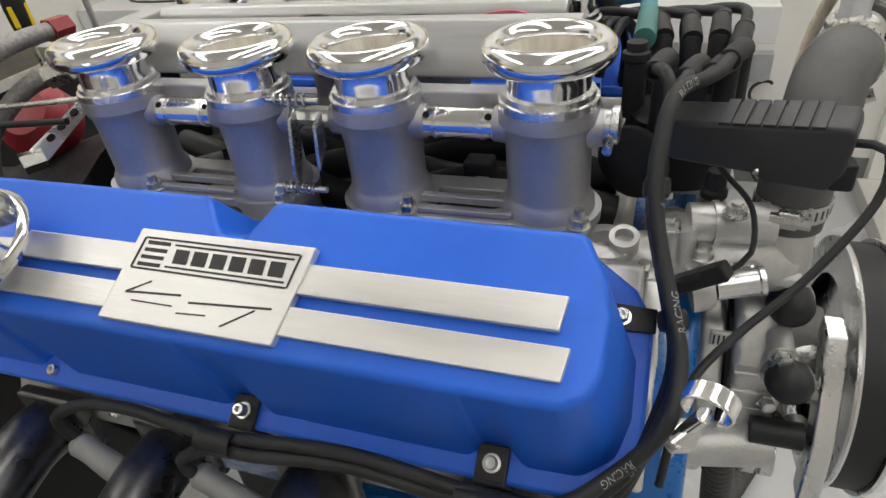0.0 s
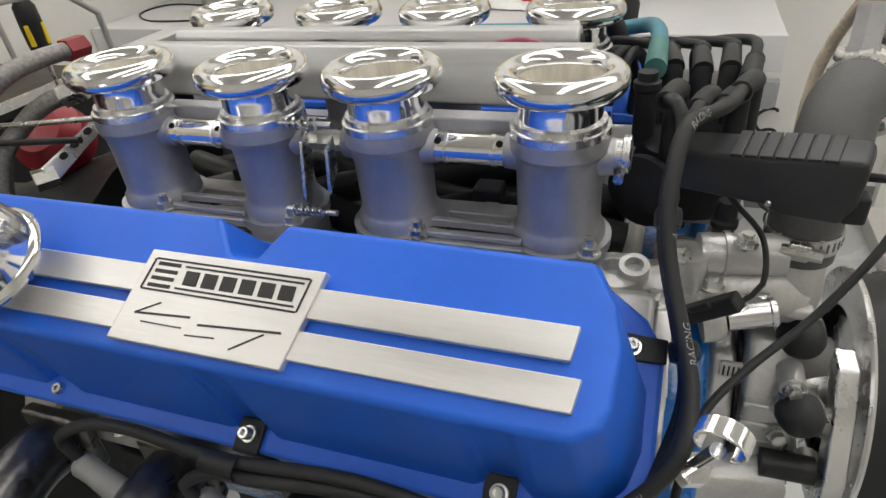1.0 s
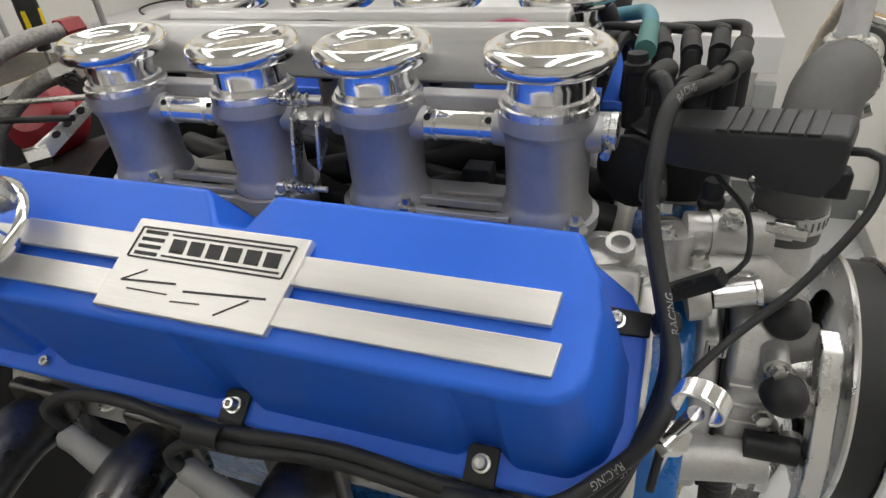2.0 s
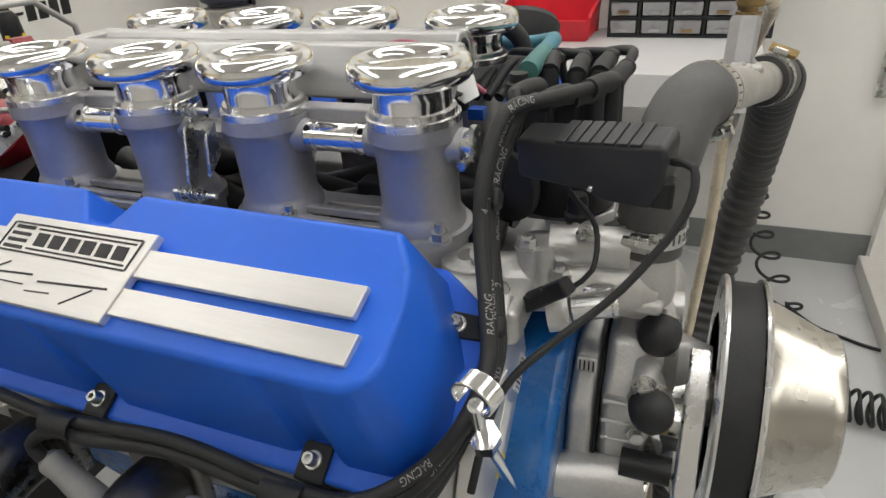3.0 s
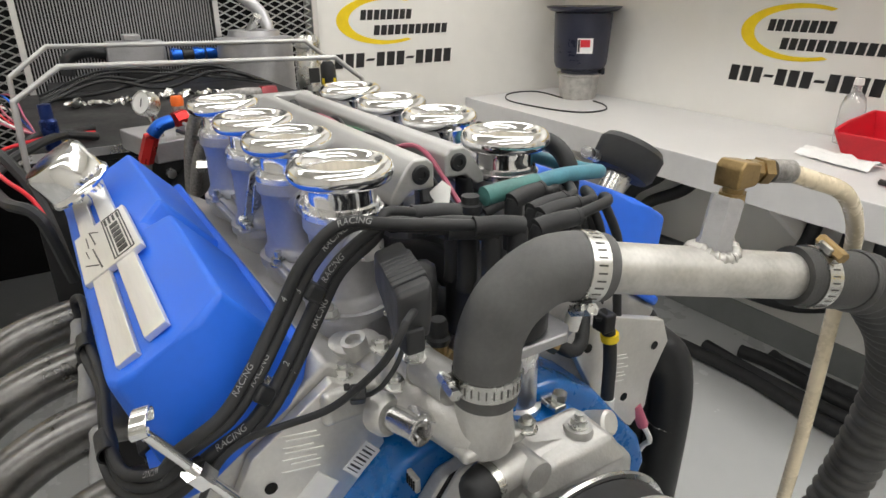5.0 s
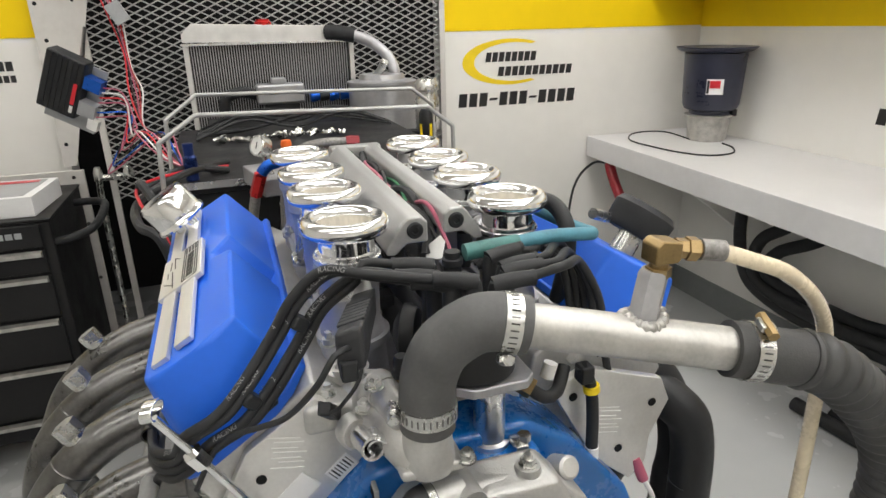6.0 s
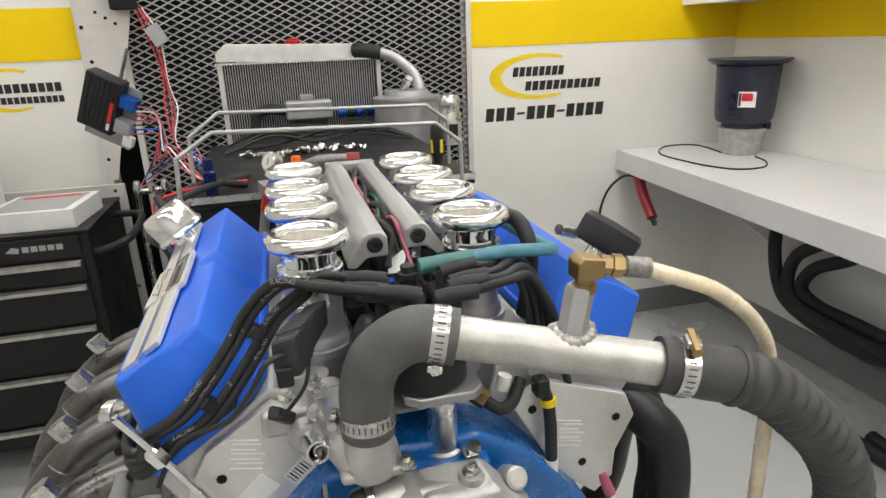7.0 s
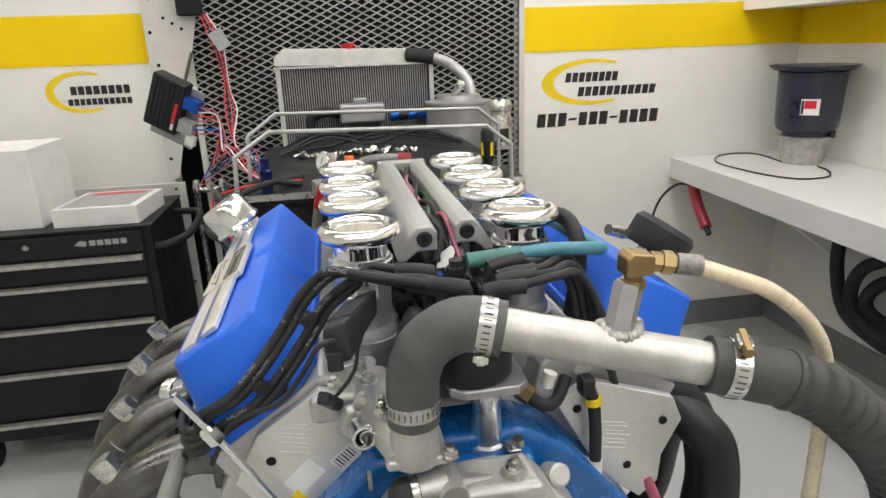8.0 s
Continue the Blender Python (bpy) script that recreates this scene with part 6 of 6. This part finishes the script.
def wall_sign(o, u, n, width, phone, square=False):
    """A crescent and dark bars of the lettering's size; o is the crescent's tip, u along the wall."""
    v = V(0, 0, 1)
    s = thing("wall_sign", o, "vinyl sign with yellow crescent and dark bars", "sign", "wall signs")
    part("crescent", crescent(o + u * width * 0.42, u, v, width * 0.42, 0.098 if not square else 0.078, n), SIGN_YELLOW, s, "yellow crescent", smooth=False)
    slant = 0.0 if square else 0.006
    def bars(x0, x1, z, h, count, gap=0.22):
        step = (x1 - x0) / count
        for k in range(count):
            a, b = x0 + step * k, x0 + step * (k + 1 - gap)
            q = [o + u * (a + slant * 0) + v * (z - h / 2), o + u * b + v * (z - h / 2), o + u * (b + slant) + v * (z + h / 2), o + u * (a + slant) + v * (z + h / 2)]
            part("letter_bar", prism(B(), q, n * 0.0022), INK, s, smooth=False)
    if square:
        bars(0.09, 0.31, 0.006, 0.032, 8)
        bars(0.075, 0.31, -0.037, 0.024, 11)
    else:
        bars(0.20 * width + 0.0, 0.66 * width, 0.022, 0.040, 8)
        bars(0.31 * width, width, -0.040, 0.040, 11)
    if phone:
        for k in range(12):
            x = -0.02 + phone * k / 12
            h = 0.010 if k in (3, 7) else 0.058
            q = [o + u * x + v * (-0.158 - h / 2), o + u * (x + phone / 12 * 0.76) + v * (-0.158 - h / 2), o + u * (x + phone / 12 * 0.76 + 0.006) + v * (-0.158 + h / 2), o + u * (x + 0.006) + v * (-0.158 + h / 2)]
            part("number_bar", prism(B(), q, n * 0.0022), INK, s, smooth=False)


wall_sign(V(BACK, 0.807, 1.240), V(0, 1, 0), V(1, 0, 0), 0.54, 0.585)
wall_sign(V(-1.105, SIDE, 1.213), V(1, 0, 0), V(0, -1, 0), 0.53, 0.57)
wall_sign(V(BACK, -1.175, 1.292), V(0, 1, 0), V(1, 0, 0), 0.31, 0, True)


# ---- on and under the counter ----
def mixer():
    m = thing("mixing_hopper", (-1.785, 1.88, 0.88), "dark navy hopper on a steel pot", "hopper")
    c = V(-1.785, 1.88, 0.88)
    n, t = V(0.80, -0.60, 0), V(0.60, 0.80, 0)
    face = Matrix((n, t, V(0, 0, 1))).transposed()
    part("pot", lathe(B(), c, (0, 0, 1), [(0, 0), (0.078, 0), (0.084, 0.009), (0.092, 0.105), (0.104, 0.110), (0.104, 0.116), (0.088, 0.118), (0, 0.118)], 40), TUBE_ALU, m, "steel pot")
    part("neck", lathe(B(), c, (0, 0, 1), [(0, 0.1184), (0.086, 0.1184), (0.088, 0.134), (0, 0.134)], 40), NAVY, m)
    part("body", lathe(B(), c, (0, 0, 1), [(0, 0.1345), (0.095, 0.1345), (0.111, 0.143), (0.119, 0.162), (0.122, 0.19), (0.130, 0.380), (0, 0.382)], 44), NAVY, m, bevel=0.002)
    part("brim", lathe(B(), c, (0, 0, 1), [(0.12, 0.3824), (0.146, 0.387), (0.166, 0.401), (0.168, 0.407), (0.120, 0.404), (0, 0.400)], 44), NAVY, m)
    part("label", box(B(), c + n * 0.1255 + V(0, 0, 0.245), (0.004, 0.068, 0.064), face), CARD, m, "white and red label")
    part("label_red", box(B(), c + n * 0.1280 + V(0, 0, 0.255), (0.003, 0.042, 0.031), face), RED, m, "red label patch")
    part("label_black", box(B(), c + n * 0.1280 - t * 0.0275 + V(0, 0, 0.245), (0.003, 0.009, 0.054), face), INK, m, "black label edge")
    part("latch", box(B(), c + V(0.078, 0.06, 0.126), (0.026, 0.026, 0.030)), PLASTIC, m, bevel=0.003)


mixer()
cable("power_cord", [V(x, y, 0.884) for x, y in ((-1.80, 1.80), (-1.95, 1.83), (-2.03, 1.82), (-2.06, 1.74), (-2.02, 1.64), (-1.88, 1.545), (-1.68, 1.546), (-1.55, 1.574), (-1.47, 1.633), (-1.474, 1.746), (-1.566, 1.83), (-1.66, 1.86))], 0.0035, RUBBER, "thin black power cord looped on the counter", "cord")
g = thing("air_gun", (-1.86, 1.42, 0.72), "dark red air gun hung under the counter", "air gun")
part("grip", tube(B(), [V(-1.93, 1.47, 0.775), V(-1.88, 1.47, 0.70), V(-1.80, 1.47, 0.615)], 0.024, 14), DARK_RED, g, "dark red grip")
part("hook", tube(B(), [V(-1.93, 1.47, 0.77), V(-1.95, 1.47, 0.83), V(-1.94, 1.47, 0.845)], 0.006, 8), STEEL, g)
part("nozzle", rod(B(), (-1.80, 1.47, 0.615), (-1.775, 1.47, 0.59), 0.012), PLASTIC, g)
cable("air_hose", [V(-1.93, 1.46, 0.78), V(-1.99, 1.42, 0.77), V(-2.03, 1.36, 0.68), V(-2.04, 1.33, 0.5), V(-2.04, 1.3, 0.01)], 0.006, RUBBER, "black air hose dropping behind the counter", "hose")
LOOPS = (
    [V(-1.57, 1.97, 0.80), V(-1.57, 1.94, 0.58), V(-1.555, 1.94, 0.43), V(-1.49, 1.94, 0.30), V(-1.36, 1.94, 0.245), V(-1.16, 1.94, 0.225), V(-0.90, 1.94, 0.235), V(-0.60, 1.95, 0.27), V(-0.42, 1.97, 0.42), V(-0.42, 1.98, 0.80)],
    [V(-1.22, 1.98, 0.80), V(-1.31, 1.97, 0.61), V(-1.45, 1.95, 0.49), V(-1.47, 1.94, 0.36), V(-1.37, 1.93, 0.29), V(-1.16, 1.92, 0.275), V(-0.90, 1.92, 0.28), V(-0.64, 1.94, 0.33), V(-0.52, 1.97, 0.50), V(-0.52, 1.98, 0.80)],
    [V(-1.05, 1.99, 0.80), V(-1.18, 1.98, 0.58), V(-1.36, 1.96, 0.46), V(-1.405, 1.95, 0.36), V(-1.32, 1.96, 0.31), V(-1.16, 1.965, 0.305), V(-0.92, 1.965, 0.31), V(-0.72, 1.965, 0.38), V(-0.64, 1.975, 0.55), V(-0.64, 1.985, 0.80)],
)
for pts in LOOPS:
    solo("coiled_hose", tube(B(), pts, 0.027, 16, 0.02), RUBBER, "thick black hose looped under the counter", "hose", "looped hoses")
hk = thing("hose_hook", (-1.1, SIDE, 0.76), "grey steel hose rack under the counter", "hose rack")
part("rack", span(B(), (-1.62, 1.955, 0.765), (-0.38, SIDE - 0.01, 0.79)), SHEET, hk)
for k, y in enumerate((1.70, 1.78, 1.86, 1.94)):
    pts = [V(-0.95 + 0.10 * k, y, 0.028), V(-0.62, y + 0.02 * (-1) ** k, 0.028), V(-0.30, y - 0.01, 0.028), V(0.06 - 0.09 * k, y + 0.03, 0.028)]
    solo("floor_pipe", tube(B(), pts, 0.027, 16, 0.02), RUBBER, "black rubber pipe lying on the floor by the wall", "pipe", "floor pipes")
b = thing("red_bin", (-0.37, 1.85, 0.88), "bright red plastic parts bin", "bin")
part("side_wall", prism(B(), [V(-0.52, 1.78, 0.884), V(-0.54, 1.74, 0.965), V(-0.535, 1.80, 0.985), V(-0.54, 1.96, 1.00), V(-0.52, 1.95, 0.884)], (0.012, 0, 0)), RED, b, bevel=0.003)
part("side_wall", prism(B(), [V(-0.225, 1.78, 0.884), V(-0.21, 1.74, 0.965), V(-0.21, 1.80, 0.985), V(-0.21, 1.96, 1.00), V(-0.225, 1.95, 0.884)], (0.012, 0, 0)), RED, b, bevel=0.003)
part("front_wall", prism(B(), [V(-0.52, 1.78, 0.884), V(-0.22, 1.78, 0.884), V(-0.205, 1.745, 0.955), V(-0.54, 1.745, 0.955)], (0, 0.010, 0.002)), RED, b, bevel=0.003)
part("back_wall", prism(B(), [V(-0.54, 1.95, 0.884), V(-0.205, 1.95, 0.884), V(-0.205, 1.96, 1.00), V(-0.54, 1.96, 1.00)], (0, 0.010, 0)), RED, b, bevel=0.003)
part("bin_floor", prism(B(), [V(-0.52, 1.78, 0.881), V(-0.22, 1.78, 0.881), V(-0.22, 1.95, 0.881), V(-0.52, 1.95, 0.881)], (0, 0, 0.008)), RED, b, bevel=0.003)
r = thing("shop_rag", (-0.5, 1.70, 0.88), "crumpled white shop rag on the counter", "rag")
bm = B()
bmesh.ops.create_grid(bm, x_segments=24, y_segments=14, size=0.5)
for v in bm.verts:
    q = v.co.copy()
    v.co = V(-0.49 + q.x * 0.24, 1.70 + q.y * 0.10 - q.x * 0.05, 0.884 + 0.028 * max(0, 1 - (2 * q.y) ** 2) * (0.6 + 0.4 * noise.noise(q * 5)) + 0.006 * abs(noise.noise(q * 11)))
part("cloth", bm, CARD, r)
p = thing("marker_pen", (-0.24, 1.52, 0.88), "black marker pen lying on the counter", "pen")
part("barrel", rod(B(), (-0.30, 1.545, 0.889), (-0.18, 1.51, 0.889), 0.008), INK, p)
part("cap", rod(B(), (-0.18, 1.51, 0.889), (-0.15, 1.501, 0.889), 0.0088), PLASTIC, p)
b = thing("clear_bottle", (-0.62, 1.95, 0.88), "clear plastic bottle on the counter by the wall", "bottle")
part("bottle", lathe(B(), (-0.60, 1.96, 0.881), (0, 0, 1), [(0, 0), (0.036, 0), (0.038, 0.01), (0.038, 0.12), (0.030, 0.15), (0.013, 0.17), (0.013, 0.19), (0, 0.19)], 24), CLEAR, b)
part("cap", lathe(B(), (-0.60, 1.96, 1.0712), (0, 0, 1), [(0, 0), (0.015, 0), (0.014, 0.02), (0, 0.021)], 16), WHITE_PL, b)


def organizer():
    o = thing("parts_organizer", (0.1, 1.93, 0.88), "black parts organizer with clear drawers", "organizer")
    x0, x1, z0, z1, y = -0.16, 0.36, 0.881, 1.30, 1.86
    part("back", span(B(), (x0, 2.0, z0), (x1, 2.03, z1)), PLASTIC, o)
    for x in (x0, x1 - 0.012):
        part("side", span(B(), (x, y, z0), (x + 0.012, 2.0, z1)), PLASTIC, o)
    n, m = 5, 7
    for j in range(m + 1):
        z = z0 + (z1 - z0 - 0.010) * j / m
        part("shelf", span(B(), (x0 + 0.012, y, z), (x1 - 0.012, 2.0, z + 0.010)), PLASTIC, o)
    for i in range(1, n):
        x = x0 + (x1 - x0) * i / n
        part("divider", span(B(), (x - 0.004, y + 0.002, z0 + 0.01), (x + 0.004, 2.0, z1 - 0.01)), PLASTIC, o)
    for i in range(n):
        for j in range(m):
            xa, xb = x0 + (x1 - x0) * i / n + 0.010, x0 + (x1 - x0) * (i + 1) / n - 0.010
            za, zb = z0 + (z1 - z0 - 0.010) * j / m + 0.013, z0 + (z1 - z0 - 0.010) * (j + 1) / m - 0.003
            d = part("drawer", prism(B(), [V(xa, y + 0.004, za), V(xa, y - 0.006, zb), V(xa, y + 0.010, zb), V(xa, y + 0.12, za + 0.01), V(xa, y + 0.12, za)], (xb - xa, 0, 0)), DRAWER, o, "smoky translucent drawer")
            part("label_tab", span(B(), ((xa + xb) / 2 - 0.018, y - 0.010, za + 0.006), ((xa + xb) / 2 + 0.018, y - 0.0045, za + 0.016)), (DRAWER, LIGHT_GREY, BRASS)[(i + 2 * j) % 3 if (i * j) % 3 == 0 else 0], d)


organizer()
k = thing("overhead_cabinet", (-0.8, 1.9, 1.54), "plain white overhead wall cabinets", "cabinet")
part("carcass", span(B(), (BACK + 0.008, 1.755, 1.522), (0.35, SIDE - 0.006, 2.2)), WALL, k)
for i in range(5):
    x = BACK + 0.012 + 0.488 * i
    part("door", span(B(), (x, 1.735, 1.518), (x + 0.482, 1.7545, 2.2)), WALL, k, bevel=0.002)
co = thing("coil_cord", (0.40, SIDE, 0.43), "black coiled cord hanging on the wall", "cord")
pts = []
for j in range(230):
    s = j / 229
    c = V(0.405 + 0.14 * s * s, 1.985 - 0.42 * s ** 2.5, 0.44 - 0.62 * s + 0.22 * s * s)
    w = 0.034 + 0.014 * s
    pts.append(c + V(w * math.cos(j * 0.20), 0.6 * w * math.sin(j * 0.20), 0.018 * math.sin(j * 0.20)))
pts += [V(0.62, 1.56, 0.012), V(0.71, 1.515, 0.008), V(0.80, 1.48, 0.008), V(1.1, 1.40, 0.008), V(1.6, 1.45, 0.008)]
part("coil", tube(B(), pts, 0.0058, 7, 0.02), RUBBER, co)
part("socket", span(B(), (0.36, SIDE - 0.05, 0.44), (0.43, SIDE - 0.001, 0.54)), LIGHT_GREY, co, "grey wall socket")
cd = thing("wall_conduit", (0.72, SIDE, 0.67), "short steel conduit fixed on the wall", "conduit")
part("pipe", rod(B(), (0.735, SIDE - 0.02, 0.66), (0.735, SIDE - 0.02, 1.35), 0.018), STEEL, cd)
df = thing("door_frame", (0.86, SIDE, 0), "cream painted door frame on the wall", "door frame")
part("jamb", span(B(), (0.835, SIDE - 0.05, 0), (0.90, SIDE - 0.0005, 2.1)), WALL, df, bevel=0.003)
part("leaf", span(B(), (0.90, SIDE - 0.03, 0.01), (1.75, SIDE - 0.0005, 2.08)), SHEET, df)
part("jamb", span(B(), (1.75, SIDE - 0.05, 0), (1.81, SIDE - 0.0005, 2.1)), WALL, df, bevel=0.003)
db = thing("floor_duct", (0.87, 1.6, 0), "low cream cable duct on the floor", "duct")
part("duct", span(B(), (0.80, 1.15, 0), (0.93, SIDE - 0.051, 0.07)), SHEET, db, bevel=0.004)

lm = thing("injector_loom", (-0.17, MID, 1.10), "thick black injector loom in the valley", "wiring")
for k in range(3):
    part("loom", tube(B(), [V(-0.38 + 0.105 * j, MID + 0.03 * (k - 1) + 0.008 * math.sin(2.1 * j + k), 1.095 + 0.022 * ((j + k) % 2)) for j in range(5)], 0.014, 12), PLASTIC, lm)
for x in NEAR_X[:3]:
    part("plug", box(B(), (x + 0.055, -0.055, 1.135), (0.022, 0.020, 0.016)), PLASTIC, lm, bevel=0.002)
    part("clip", box(B(), (x + 0.060, -0.068, 1.128), (0.010, 0.004, 0.012)), LIGHT_GREY, lm)


# ---- lettering on the ignition wires ----
def wire_text(word, pts, start, facing, r=0.0041, size=0.0058):
    """The word laid along a wire, wrapped round its skin."""
    cu = bpy.data.curves.new("word", "FONT")
    cu.body, cu.size, cu.offset, cu.shear = word, size, 0.0, 0.2
    tmp = new("word", cu)
    dg = bpy.context.evaluated_depsgraph_get()
    flat = tmp.evaluated_get(dg).to_mesh()
    co = [v.co.copy() for v in flat.vertices]
    polys = [tuple(p.vertices) for p in flat.polygons]
    bpy.data.objects.remove(tmp)
    line = curve_points(pts, 0.002)
    far = [0.0]
    for a, b in zip(line, line[1:]):
        far.append(far[-1] + (b - a).length)
    out = []
    for c in co:
        s = start + c.x
        k = max(i for i in range(len(far) - 1) if far[i] <= s)
        d = (line[k + 1] - line[k]).normalized()
        p = line[k] + d * (s - far[k])
        n = (Vector(facing) - d * d.dot(Vector(facing))).normalized()
        q = n.cross(d)
        t = (c.y - size * 0.36) / r
        out.append(p + (r + 0.00035) * (math.cos(t) * n + math.sin(t) * q))
    me = bpy.data.meshes.new("wire_lettering")
    me.from_pydata(out, [], polys)
    me.materials.append(PRINT)
    return me


def run_of(pts):
    line = curve_points(pts, 0.002)
    return sum((b - a).length for a, b in zip(line, line[1:]))


for k, (ob, pts) in enumerate(WIRES[:4]):
    far = run_of(pts)
    for word, start, way in (("RACING", 0.080 + 0.028 * (k % 2), (0.75, -0.35, 0.55)), ("4321"[k], 0.140, (0.75, -0.35, 0.55)), ("RACING", 0.205, (0.60, -0.60, 0.50))):
        o = new("wire_lettering", wire_text(word, pts[::-1], far - start - 0.006 * k, way))
        o.parent, o.matrix_parent_inverse = ob, Matrix.Translation(ob["at"]).inverted()
        o["label"] = "white printed word on the wire"
for ob, pts in WIRES[:2]:
    o = new("wire_lettering", wire_text("RACING", pts, 0.275, (0.1, -0.8, 0.55)))
    o.parent, o.matrix_parent_inverse = ob, Matrix.Translation(ob["at"]).inverted()

pts = []
for j in range(260):
    s = j / 259
    pts.append(V(0.56 + 0.55 * s, 1.14 - 0.05 * s, 0.052) + V(0.004 * math.sin(j), 0.044 * math.cos(j * 0.5), 0.044 * math.sin(j * 0.5)))
solo("coiled_air_hose", tube(B(), pts, 0.0055, 7, 0.02), RUBBER, "black springy coiled air hose lying on the floor", "hose")
